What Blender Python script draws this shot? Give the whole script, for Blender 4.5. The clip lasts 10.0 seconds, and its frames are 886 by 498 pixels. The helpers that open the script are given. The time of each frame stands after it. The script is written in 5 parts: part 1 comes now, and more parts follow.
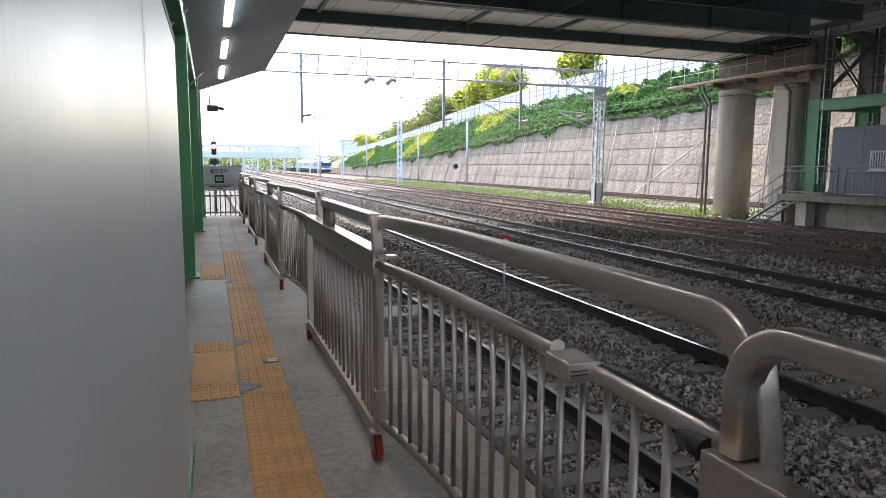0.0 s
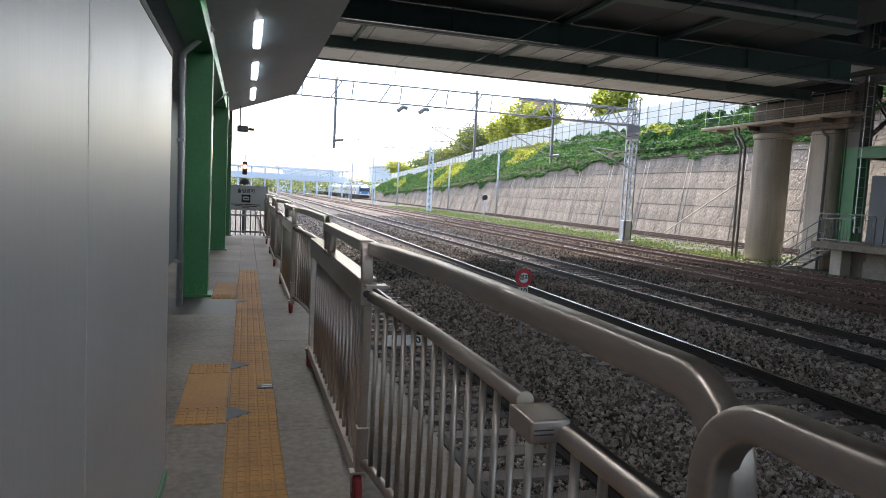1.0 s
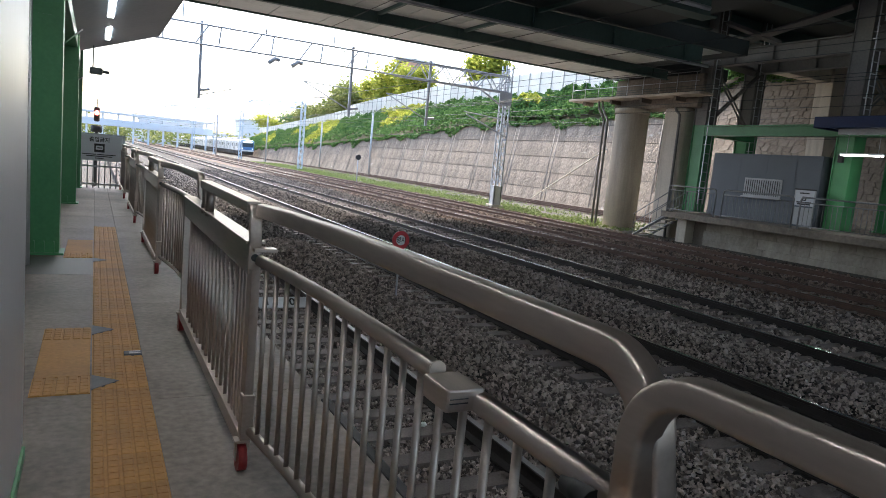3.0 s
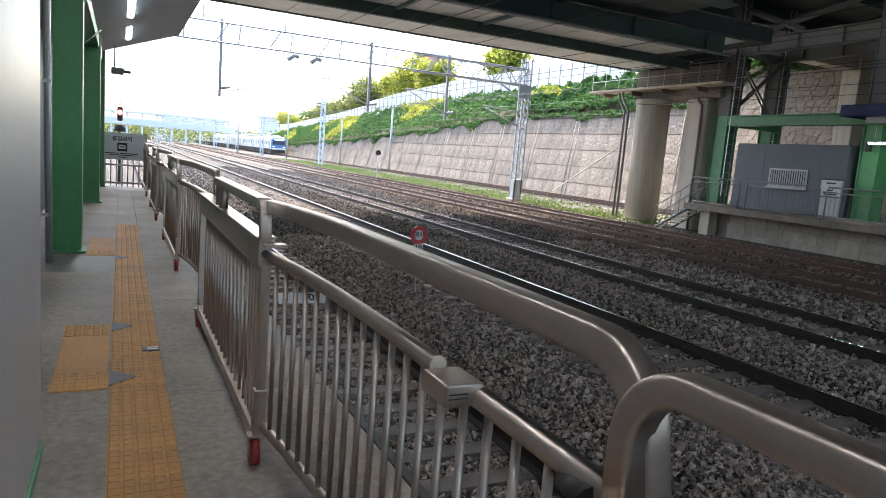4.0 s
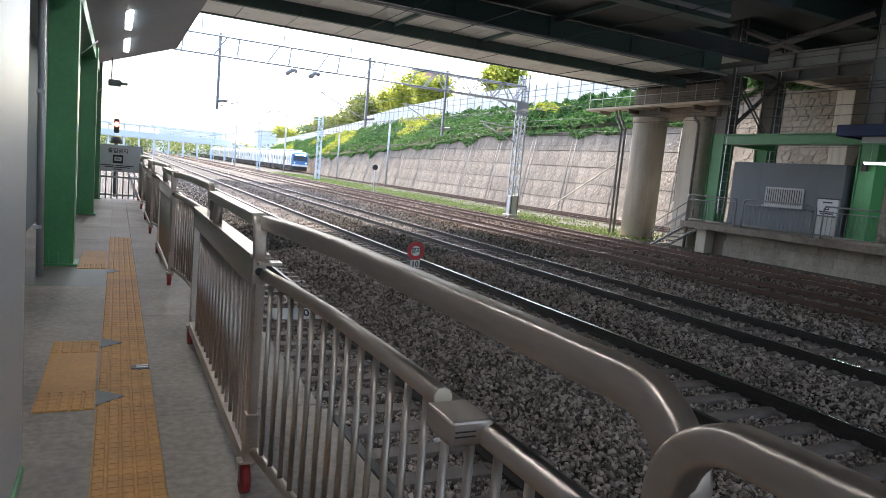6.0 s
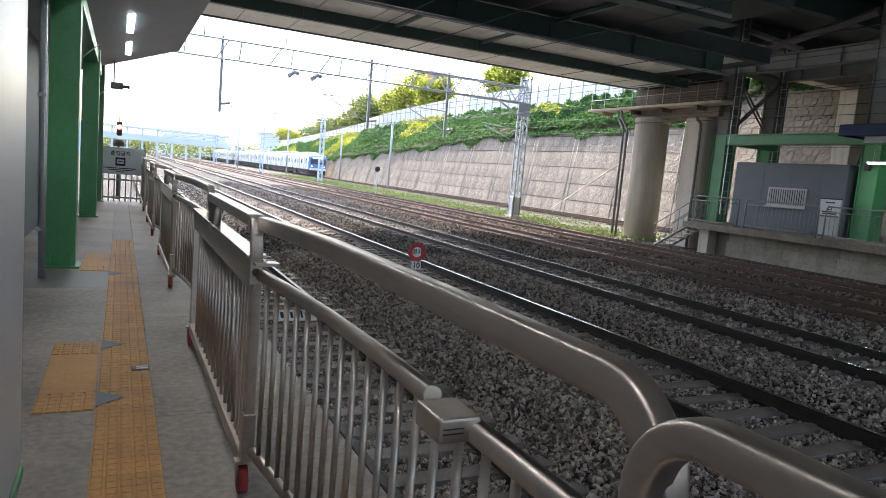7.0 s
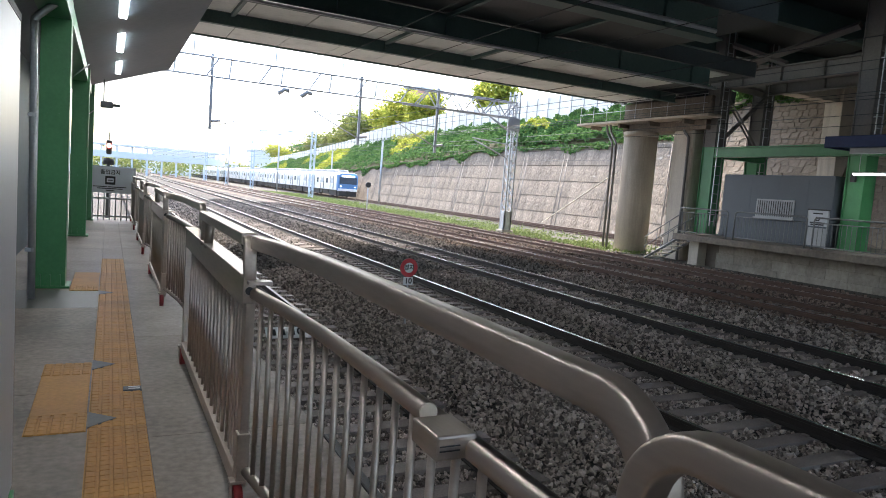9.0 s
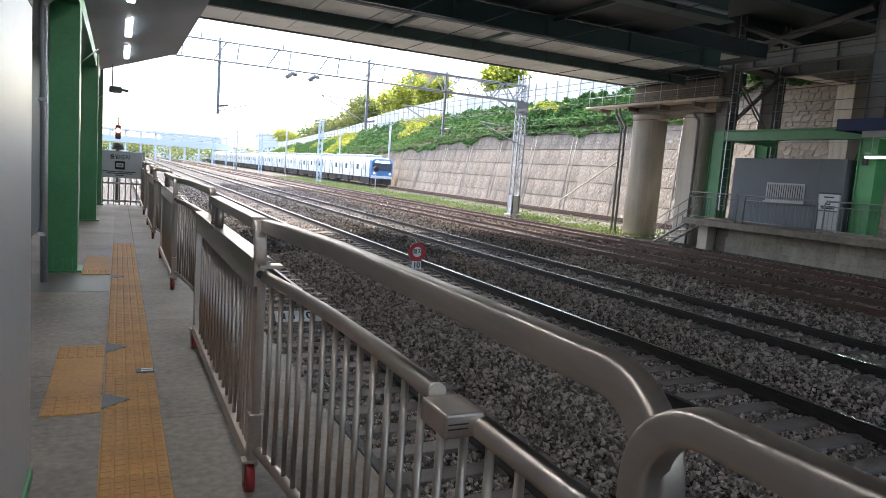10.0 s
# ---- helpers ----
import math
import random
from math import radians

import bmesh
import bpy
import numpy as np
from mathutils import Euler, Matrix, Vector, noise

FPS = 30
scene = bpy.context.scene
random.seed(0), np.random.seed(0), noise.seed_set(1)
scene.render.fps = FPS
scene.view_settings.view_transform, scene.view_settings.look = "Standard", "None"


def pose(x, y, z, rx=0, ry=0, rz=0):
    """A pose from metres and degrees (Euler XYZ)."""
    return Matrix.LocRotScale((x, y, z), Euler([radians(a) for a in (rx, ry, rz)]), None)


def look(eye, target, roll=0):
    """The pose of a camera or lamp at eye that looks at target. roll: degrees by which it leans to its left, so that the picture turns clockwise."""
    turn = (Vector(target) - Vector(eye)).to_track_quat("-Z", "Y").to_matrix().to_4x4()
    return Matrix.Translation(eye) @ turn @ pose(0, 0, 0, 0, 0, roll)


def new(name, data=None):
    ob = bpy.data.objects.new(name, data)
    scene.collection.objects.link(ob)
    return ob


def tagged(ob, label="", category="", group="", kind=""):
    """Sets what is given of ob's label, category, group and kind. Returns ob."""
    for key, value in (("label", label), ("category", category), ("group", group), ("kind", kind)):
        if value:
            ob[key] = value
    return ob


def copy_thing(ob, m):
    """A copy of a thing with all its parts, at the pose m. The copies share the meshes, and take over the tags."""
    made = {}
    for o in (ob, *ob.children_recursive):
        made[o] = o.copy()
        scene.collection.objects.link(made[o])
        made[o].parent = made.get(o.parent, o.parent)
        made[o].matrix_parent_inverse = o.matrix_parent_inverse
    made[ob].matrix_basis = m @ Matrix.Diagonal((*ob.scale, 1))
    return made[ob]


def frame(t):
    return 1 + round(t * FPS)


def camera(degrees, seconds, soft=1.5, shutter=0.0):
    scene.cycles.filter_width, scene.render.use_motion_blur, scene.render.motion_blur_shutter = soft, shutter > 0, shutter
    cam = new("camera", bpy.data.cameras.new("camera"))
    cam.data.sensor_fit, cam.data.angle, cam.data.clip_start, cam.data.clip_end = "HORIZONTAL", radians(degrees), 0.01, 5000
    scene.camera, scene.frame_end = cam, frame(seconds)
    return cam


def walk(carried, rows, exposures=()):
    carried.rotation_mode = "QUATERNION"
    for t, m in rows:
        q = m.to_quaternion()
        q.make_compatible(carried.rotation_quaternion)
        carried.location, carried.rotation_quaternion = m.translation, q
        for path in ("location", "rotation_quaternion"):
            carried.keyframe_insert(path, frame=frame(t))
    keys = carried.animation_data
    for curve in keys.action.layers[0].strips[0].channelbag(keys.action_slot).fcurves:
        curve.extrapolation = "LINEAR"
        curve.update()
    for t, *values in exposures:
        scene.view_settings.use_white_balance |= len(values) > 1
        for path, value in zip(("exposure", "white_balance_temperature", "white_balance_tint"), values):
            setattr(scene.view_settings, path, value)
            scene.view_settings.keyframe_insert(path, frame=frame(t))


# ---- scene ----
cam = camera(67.1, 10.0, soft=0.9)
PATH = [
    (0, (-0.129, 0.606, 1.456), (0.52, 2.482, 1.208), 0.3),
    (0.5, (0.02, 0.693, 1.456), (0.573, 2.606, 1.267), 3.0),
    (1, (0.072, 0.717, 1.452), (0.643, 2.627, 1.29), 3.0),
    (1.5, (0.041, 0.744, 1.458), (0.848, 2.568, 1.322), 3.3),
    (2, (0.005, 0.765, 1.453), (0.751, 2.615, 1.307), 3.7),
    (2.5, (-0.015, 0.773, 1.471), (0.762, 2.606, 1.285), 5.2),
    (3, (-0.017, 0.775, 1.463), (0.913, 2.528, 1.213), 5.4),
    (3.2, (-0.007, 0.787, 1.463), (0.916, 2.539, 1.186), 3.7),
    (4.3, (0.049, 0.765, 1.463), (0.877, 2.565, 1.192), 5.6),
    (4.5, (0.055, 0.774, 1.461), (0.839, 2.592, 1.18), 5.6),
    (5, (0.053, 0.845, 1.475), (0.893, 2.648, 1.266), 4.8),
    (5.5, (0.053, 0.883, 1.469), (0.94, 2.661, 1.242), 5.3),
    (7, (0.083, 0.851, 1.464), (0.959, 2.635, 1.242), 5.0),
    (7.5, (0.076, 0.857, 1.465), (0.967, 2.633, 1.239), 5.1),
    (8, (0.09, 0.821, 1.461), (0.983, 2.599, 1.256), 4.9),
    (8.5, (0.092, 0.821, 1.464), (0.998, 2.591, 1.253), 5.0),
    (9, (0.07, 0.839, 1.472), (0.968, 2.618, 1.296), 4.4),
    (9.5, (0.064, 0.831, 1.474), (0.965, 2.609, 1.306), 4.5),
    (10, (0.059, 0.818, 1.471), (0.936, 2.601, 1.247), 4.3),
]
walk(cam, [(t, look(eye, target, roll)) for t, eye, target, roll in PATH],
     [(0, 2.45, 6500, 10), (0.5, 2.20, 6500, 10), (1, 2.02, 6500, 10), (1.5, 1.95, 6500, 10), (2.5, 1.96, 6500, 10), (3.2, 2.18, 6500, 10), (4.5, 2.54, 6500, 10), (5.5, 2.39, 6500, 10), (10, 2.39, 6500, 10)])

# ---------------------------------------------------------------- light
world = bpy.data.worlds.new("sky_world")
scene.world = world
world.use_nodes = True
wn = world.node_tree
wn.nodes.clear()
sky = wn.nodes.new("ShaderNodeTexSky")
sky.sky_type = "NISHITA"
sky.sun_disc = False
sky.sun_elevation = radians(53)
sky.sun_rotation = radians(12)
sky.air_density, sky.dust_density, sky.ozone_density = 1.0, 3.5, 1.0
bgn = wn.nodes.new("ShaderNodeBackground")
bgn.inputs["Strength"].default_value = 0.15
won = wn.nodes.new("ShaderNodeOutputWorld")
wn.links.new(sky.outputs[0], bgn.inputs["Color"])
wn.links.new(bgn.outputs[0], won.inputs["Surface"])

sun = new("sun", bpy.data.lights.new("sun", "SUN"))
sun.data.energy = 1.9
sun.data.angle = radians(4.0)
sun.data.color = (1.0, 0.93, 0.82)
sun.matrix_world = look((12, 58, 80), (0, 0, 0))


# ---------------------------------------------------------------- materials
def mat(name, a, b, rough=0.7, metal=0.0, scale=3.0, fine=40.0, bump=0.15, piece=0.0, island=0.0, stretch=None, spec=0.5, dist=0.01):
    """Two-scale noise between colours a and b, fine relief, and optional variation from piece to piece."""
    m = bpy.data.materials.new(name)
    m.use_nodes = True
    nt = m.node_tree
    n, ln = nt.nodes, nt.links
    bs = n["Principled BSDF"]
    tc = n.new("ShaderNodeTexCoord")
    src = tc.outputs["Object"]
    if stretch:
        mp = n.new("ShaderNodeMapping")
        mp.inputs["Scale"].default_value = stretch
        ln.new(src, mp.inputs["Vector"])
        src = mp.outputs["Vector"]
    n1 = n.new("ShaderNodeTexNoise")
    n1.inputs["Scale"].default_value = scale
    n1.inputs["Detail"].default_value = 6
    n2 = n.new("ShaderNodeTexNoise")
    n2.inputs["Scale"].default_value = fine
    n2.inputs["Detail"].default_value = 4
    ln.new(src, n1.inputs["Vector"])
    ln.new(src, n2.inputs["Vector"])
    mx = n.new("ShaderNodeMath")
    mx.operation = "MULTIPLY_ADD"
    mx.inputs[1].default_value = 0.45
    ln.new(n2.outputs["Fac"], mx.inputs[0])
    ml = n.new("ShaderNodeMath")
    ml.operation = "MULTIPLY"
    ml.inputs[1].default_value = 0.55
    ln.new(n1.outputs["Fac"], ml.inputs[0])
    ln.new(ml.outputs[0], mx.inputs[2])
    fac = mx.outputs[0]
    if piece or island:
        rnd = n.new("ShaderNodeObjectInfo" if piece else "ShaderNodeNewGeometry")
        ad = n.new("ShaderNodeMath")
        ad.operation = "MULTIPLY_ADD"
        ad.inputs[1].default_value = piece or island
        ln.new(rnd.outputs["Random" if piece else "Random Per Island"], ad.inputs[0])
        sb = n.new("ShaderNodeMath")
        sb.operation = "SUBTRACT"
        sb.inputs[1].default_value = (piece or island) / 2
        ln.new(fac, sb.inputs[0])
        ln.new(sb.outputs[0], ad.inputs[2])
        fac = ad.outputs[0]
    rp = n.new("ShaderNodeValToRGB")
    rp.color_ramp.elements[0].position, rp.color_ramp.elements[1].position = 0.3, 0.7
    rp.color_ramp.elements[0].color, rp.color_ramp.elements[1].color = (*a, 1), (*b, 1)
    ln.new(fac, rp.inputs["Fac"])
    ln.new(rp.outputs["Color"], bs.inputs["Base Color"])
    rr = n.new("ShaderNodeMapRange")
    rr.inputs["To Min"].default_value, rr.inputs["To Max"].default_value = max(0.03, rough - 0.12), min(1, rough + 0.12)
    ln.new(n1.outputs["Fac"], rr.inputs["Value"])
    ln.new(rr.outputs["Result"], bs.inputs["Roughness"])
    bs.inputs["Metallic"].default_value = metal
    bs.inputs["Specular IOR Level"].default_value = spec
    if bump:
        bp = n.new("ShaderNodeBump")
        bp.inputs["Strength"].default_value = bump
        bp.inputs["Distance"].default_value = dist
        ln.new(n2.outputs["Fac"], bp.inputs["Height"])
        ln.new(bp.outputs["Normal"], bs.inputs["Normal"])
    return m


def thin(m, amount):
    """Lets light through a thin sheet or leaf: mixes a translucent shader of the same colour in."""
    nt = m.node_tree
    bs = nt.nodes["Principled BSDF"]
    tr = nt.nodes.new("ShaderNodeBsdfTranslucent")
    nt.links.new(bs.inputs["Base Color"].links[0].from_socket, tr.inputs["Color"])
    mx = nt.nodes.new("ShaderNodeMixShader")
    mx.inputs["Fac"].default_value = amount
    nt.links.new(bs.outputs[0], mx.inputs[1])
    nt.links.new(tr.outputs[0], mx.inputs[2])
    nt.links.new(mx.outputs[0], nt.nodes["Material Output"].inputs["Surface"])


def glow(name, col, strength):
    m = bpy.data.materials.new(name)
    m.use_nodes = True
    bs = m.node_tree.nodes["Principled BSDF"]
    bs.inputs["Base Color"].default_value = (*col, 1)
    bs.inputs["Emission Color"].default_value = (*col, 1)
    bs.inputs["Emission Strength"].default_value = strength
    return m


STEEL = mat("brushed_stainless", (0.43, 0.364, 0.318), (0.57, 0.485, 0.425), 0.45, 1.0, 4, 60, 0.06, stretch=(1, 0.15, 1))
STEEL.node_tree.nodes["Principled BSDF"].inputs["Coat Weight"].default_value = 0.28
STEEL.node_tree.nodes["Principled BSDF"].inputs["Coat Roughness"].default_value = 0.10
PANEL = mat("satin_steel_panel", (0.68, 0.69, 0.735), (0.76, 0.77, 0.81), 0.40, 0.28, 1.5, 90, 0.02, stretch=(1, 1, 0.05))
GALV = mat("galvanised_steel", (0.45, 0.47, 0.5), (0.62, 0.64, 0.66), 0.5, 0.6, 3, 30, 0.1)
# steel of the far masts, with the distance haze put into its colour
PALE_STEEL = mat("haze_tinted_steel", (0.5, 0.6, 0.7), (0.66, 0.74, 0.82), 0.5, 0.2, 2, 20, 0.05)
GREY_STEEL = mat("grey_gantry_steel", (0.32, 0.33, 0.345), (0.45, 0.46, 0.475), 0.5, 0.2, 2, 20, 0.05)
RAILGREY = mat("grey_railing_paint", (0.16, 0.165, 0.17), (0.25, 0.255, 0.26), 0.5, 0.2, 2, 20, 0.05)
MORTAR = mat("rubble_wall_mortar", (0.16, 0.13, 0.105), (0.25, 0.205, 0.165), 0.9, 0.0, 1.5, 12, 0.4, dist=0.03)
COLGREY = mat("grey_brown_column_paint", (0.135, 0.131, 0.125), (0.22, 0.212, 0.20), 0.6, 0.0, 1, 14, 0.1)
GREEN = mat("green_paint", (0.05, 0.215, 0.085), (0.08, 0.30, 0.12), 0.4, 0.0, 1.5, 25, 0.06)
GIRDER = mat("dull_green_girder_paint", (0.062, 0.115, 0.108), (0.105, 0.17, 0.155), 0.55, 0.0, 0.8, 12, 0.1)
SOFFIT = mat("grey_soffit_panel", (0.60, 0.66, 0.63), (0.73, 0.78, 0.75), 0.6, 0.0, 0.5, 8, 0.05, piece=0.2)
DARK_STEEL = mat("dark_bridge_steel", (0.04, 0.05, 0.053), (0.075, 0.09, 0.095), 0.6, 0.0, 1, 14, 0.1)
CONC = mat("platform_concrete", (0.115, 0.091, 0.075), (0.355, 0.293, 0.244), 0.6, 0.0, 1.1, 22, 0.15, piece=0.10)
CONC_DARK = mat("damp_concrete", (0.10, 0.095, 0.09), (0.17, 0.16, 0.15), 0.5, 0.0, 3, 45, 0.12)
PIER = mat("pier_concrete", (0.46, 0.41, 0.34), (0.62, 0.56, 0.47), 0.8, 0.0, 0.7, 14, 0.2)
# darker copy of PIER: shade under the bridge painted into the colour
PIER_SHADE = mat("shade_dark_concrete", (0.13, 0.11, 0.09), (0.30, 0.255, 0.21), 0.85, 0.0, 0.8, 9, 0.3)
WALLC = mat("weathered_wall_concrete", (0.125, 0.100, 0.078), (0.375, 0.310, 0.243), 0.85, 0.0, 0.5, 6.0, 1.0, piece=0.06, stretch=(1, 1, 0.45), dist=0.10)
for e, p in zip(WALLC.node_tree.nodes["Color Ramp"].color_ramp.elements, (0.34, 0.66)):
    e.position = p


def streaked(m, dark, pale, amount=0.6):
    """Rain streaks running down the face and small pale mineral patches, laid over a material's colour."""
    nt = m.node_tree
    n, ln = nt.nodes, nt.links
    bs = n["Principled BSDF"]
    base = bs.inputs["Base Color"].links[0].from_socket
    geo = n.new("ShaderNodeNewGeometry")
    for col, scale, size, lo, hi, amt in ((dark, (0.9, 0.9, 0.10), 1.0, 0.50, 0.68, amount), (pale, (0.5, 0.5, 1.4), 1.1, 0.64, 0.70, 0.75)):
        mp = n.new("ShaderNodeMapping")
        mp.inputs["Scale"].default_value = scale
        ln.new(geo.outputs["Position"], mp.inputs["Vector"])
        nz = n.new("ShaderNodeTexNoise")
        nz.inputs["Scale"].default_value, nz.inputs["Detail"].default_value, nz.inputs["Roughness"].default_value = size, 7, 0.65
        ln.new(mp.outputs["Vector"], nz.inputs["Vector"])
        mr = n.new("ShaderNodeMapRange")
        mr.inputs["From Min"].default_value, mr.inputs["From Max"].default_value, mr.inputs["To Max"].default_value = lo, hi, amt
        ln.new(nz.outputs["Fac"], mr.inputs["Value"])
        mx = n.new("ShaderNodeMixRGB")
        ln.new(mr.outputs["Result"], mx.inputs["Fac"])
        ln.new(base, mx.inputs["Color1"])
        mx.inputs["Color2"].default_value = (*col, 1)
        base = mx.outputs["Color"]
    ln.new(base, bs.inputs["Base Color"])


streaked(WALLC, (0.10, 0.08, 0.065), (0.56, 0.50, 0.43))
streaked(PIER, (0.27, 0.23, 0.185), (0.62, 0.57, 0.49), 0.7)
streaked(PIER_SHADE, (0.09, 0.075, 0.06), (0.42, 0.37, 0.31))
WALLRIB = mat("stained_wall_rib", (0.24, 0.20, 0.17), (0.46, 0.40, 0.34), 0.85, 0.0, 0.6, 6, 0.4, dist=0.04)
JOINT = mat("wall_joint_dark", (0.16, 0.13, 0.11), (0.24, 0.2, 0.17), 0.9, 0.0, 1, 8, 0.3)
YELLOW = mat("yellow_tactile_tile", (0.33, 0.155, 0.035), (0.54, 0.27, 0.07), 0.65, 0.0, 2.2, 40, 0.12, piece=0.14)
GREY_MARK = mat("grey_patch_paint", (0.10, 0.10, 0.11), (0.16, 0.16, 0.17), 0.6, 0.0, 8, 60, 0.1)
MATT_BLACK = mat("matt_black", (0.012, 0.012, 0.013), (0.03, 0.03, 0.03), 0.6, 0.0, 5, 40, 0.1)
RED = mat("red_wheel_rubber", (0.20, 0.016, 0.018), (0.32, 0.028, 0.028), 0.45, 0.0, 8, 60, 0.05)
SIGN_RED = mat("red_sign_paint", (0.50, 0.025, 0.04), (0.62, 0.04, 0.055), 0.4, 0.0, 6, 40, 0.02)
WHITE = mat("white_paint", (0.70, 0.70, 0.70), (0.84, 0.84, 0.83), 0.45, 0.0, 4, 40, 0.03)
BLACK = mat("black_paint", (0.02, 0.02, 0.022), (0.04, 0.04, 0.042), 0.5, 0.0, 4, 40, 0.03)
BOARD = mat("grey_white_board", (0.70, 0.71, 0.76), (0.80, 0.81, 0.85), 0.4, 0.0, 3, 30, 0.02)
BALLAST = mat("ballast_stone", (0.105, 0.083, 0.071), (0.52, 0.43, 0.373), 0.85, 0.0, 9, 38, 0.3, island=0.5, dist=0.02)
# painted near black so the gaps between stones hold their shade
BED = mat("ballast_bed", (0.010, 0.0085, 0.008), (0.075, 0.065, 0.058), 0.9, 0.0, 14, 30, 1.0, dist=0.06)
# darker set of the ballast colours, used from y = 18 on
DARK_BALLAST = mat("darker_ballast_stone", (0.045, 0.04, 0.036), (0.26, 0.23, 0.205), 0.9, 0.0, 9, 38, 0.4, island=0.6, dist=0.02)
BROWN = mat("rust_brown_ballast", (0.045, 0.03, 0.023), (0.20, 0.14, 0.11), 0.9, 0.0, 12, 26, 1.0, dist=0.07)
BROWN_STONE = mat("rust_brown_stone", (0.05, 0.035, 0.028), (0.26, 0.19, 0.15), 0.9, 0.0, 9, 38, 0.5, island=0.7, dist=0.02)
SLEEPER = mat("concrete_sleeper", (0.135, 0.110, 0.097), (0.265, 0.222, 0.199), 0.8, 0.0, 4, 50, 0.2, piece=0.25)
RAIL = mat("rail_side_rust", (0.014, 0.012, 0.012), (0.035, 0.028, 0.025), 0.75, 0.2, 4, 60, 0.3)
RUSTRAIL = mat("rusty_rail", (0.055, 0.03, 0.022), (0.11, 0.06, 0.042), 0.75, 0.1, 4, 60, 0.3)
RAILTOP = mat("polished_rail_head", (0.55, 0.55, 0.56), (0.72, 0.72, 0.72), 0.18, 1.0, 4, 60, 0.0)
DULLTOP = mat("dull_rail_head", (0.16, 0.15, 0.145), (0.26, 0.25, 0.24), 0.5, 0.5, 4, 60, 0.05)
LEAF = mat("ivy_leaf", (0.045, 0.12, 0.04), (0.165, 0.285, 0.09), 0.75, 0.0, 0.12, 3, 0.0, island=0.4, spec=0.15)
LEAF_YEL = mat("yellow_green_leaf", (0.22, 0.29, 0.05), (0.56, 0.55, 0.12), 0.75, 0.0, 0.2, 3, 0.0, island=0.5, spec=0.15)
OLIVE = mat("olive_leaf", (0.13, 0.17, 0.05), (0.30, 0.32, 0.12), 0.75, 0.0, 0.2, 3, 0.0, island=0.5, spec=0.15)
GRASS = mat("grass_blade", (0.13, 0.18, 0.06), (0.27, 0.33, 0.13), 0.8, 0.0, 0.5, 8, 0.0, island=0.5, spec=0.1)
BARK = mat("bark", (0.08, 0.06, 0.045), (0.16, 0.12, 0.09), 0.9, 0.0, 3, 20, 0.4)
VERGE = mat("pale_verge_gravel", (0.04, 0.037, 0.028), (0.10, 0.092, 0.075), 0.95, 0.0, 5, 22, 0.8, dist=0.05)
SOIL = mat("embankment_soil", (0.07, 0.06, 0.035), (0.13, 0.13, 0.06), 0.95, 0.0, 0.5, 5, 0.5, dist=0.1)
BARRIER = mat("white_noise_barrier", (0.80, 0.80, 0.79), (0.88, 0.88, 0.87), 0.7, 0.0, 0.4, 6, 0.02, piece=0.3)
thin(BARRIER, 0.45)
for m, share in ((LEAF, 0.2), (LEAF_YEL, 0.4), (OLIVE, 0.35), (GRASS, 0.2)):
    thin(m, share)
TRAIN_WHITE = mat("white_car_body", (0.87, 0.86, 0.84), (0.92, 0.91, 0.89), 0.35, 0.1, 0.4, 6, 0.01)
TRAIN_BLUE = mat("blue_cab_paint", (0.09, 0.22, 0.46), (0.13, 0.28, 0.54), 0.4, 0.0, 1, 10, 0.01)
GLASS_DARK = mat("dark_window_glass", (0.05, 0.07, 0.10), (0.09, 0.12, 0.16), 0.12, 0.0, 1, 10, 0.0)
UNDER = mat("underfloor_gear", (0.03, 0.028, 0.027), (0.09, 0.08, 0.07), 0.8, 0.1, 2, 15, 0.2)
DOORGREY = mat("grey_door_panel", (0.46, 0.48, 0.52), (0.56, 0.58, 0.62), 0.4, 0.1, 1, 10, 0.02)
CABIN = mat("grey_blue_sheet", (0.09, 0.105, 0.125), (0.125, 0.145, 0.17), 0.55, 0.0, 0.8, 20, 0.05)
NAVY = mat("navy_fascia", (0.010, 0.025, 0.095), (0.018, 0.045, 0.15), 0.6, 0.0, 1, 15, 0.02)
BLOCKW = mat("platform_front_block", (0.26, 0.225, 0.19), (0.46, 0.41, 0.35), 0.85, 0.0, 1.0, 9, 0.4, piece=0.2)
STONEW = mat("rubble_wall_stone", (0.20, 0.163, 0.13), (0.37, 0.31, 0.25), 0.85, 0.0, 0.5, 7, 0.6, piece=0.25, dist=0.04)
streaked(CONC, (0.085, 0.072, 0.062), (0.36, 0.315, 0.272), 0.6)
streaked(YELLOW, (0.20, 0.10, 0.04), (0.55, 0.30, 0.11), 0.45)
streaked(SOFFIT, (0.36, 0.39, 0.37), (0.72, 0.76, 0.73), 0.5)
streaked(BLOCKW, (0.14, 0.12, 0.10), (0.50, 0.45, 0.39))
CANOPY = mat("canopy_sheet", (0.080, 0.115, 0.140), (0.130, 0.170, 0.200), 0.5, 0.2, 0.7, 10, 0.05)
# far colours are paled: the haze of distance is painted into them
FARBLUE = mat("haze_tinted_blue", (0.80, 0.85, 0.89), (0.86, 0.90, 0.93), 0.8, 0.0, 0.1, 2, 0.0)
FARGREY = mat("haze_tinted_grey", (0.84, 0.85, 0.86), (0.90, 0.90, 0.90), 0.8, 0.0, 0.1, 2, 0.0)
FARRED = mat("haze_tinted_red", (0.6, 0.34, 0.29), (0.7, 0.42, 0.36), 0.7, 0.0, 0.1, 2, 0.0)
TUBE_GLOW = glow("fluorescent_tube", (0.93, 0.97, 1.0), 7.0)
RED_GLOW = glow("red_signal_lamp", (1.0, 0.10, 0.08), 4.0)
LAMP_GLOW = glow("train_lamp", (1.0, 0.97, 0.9), 2.0)


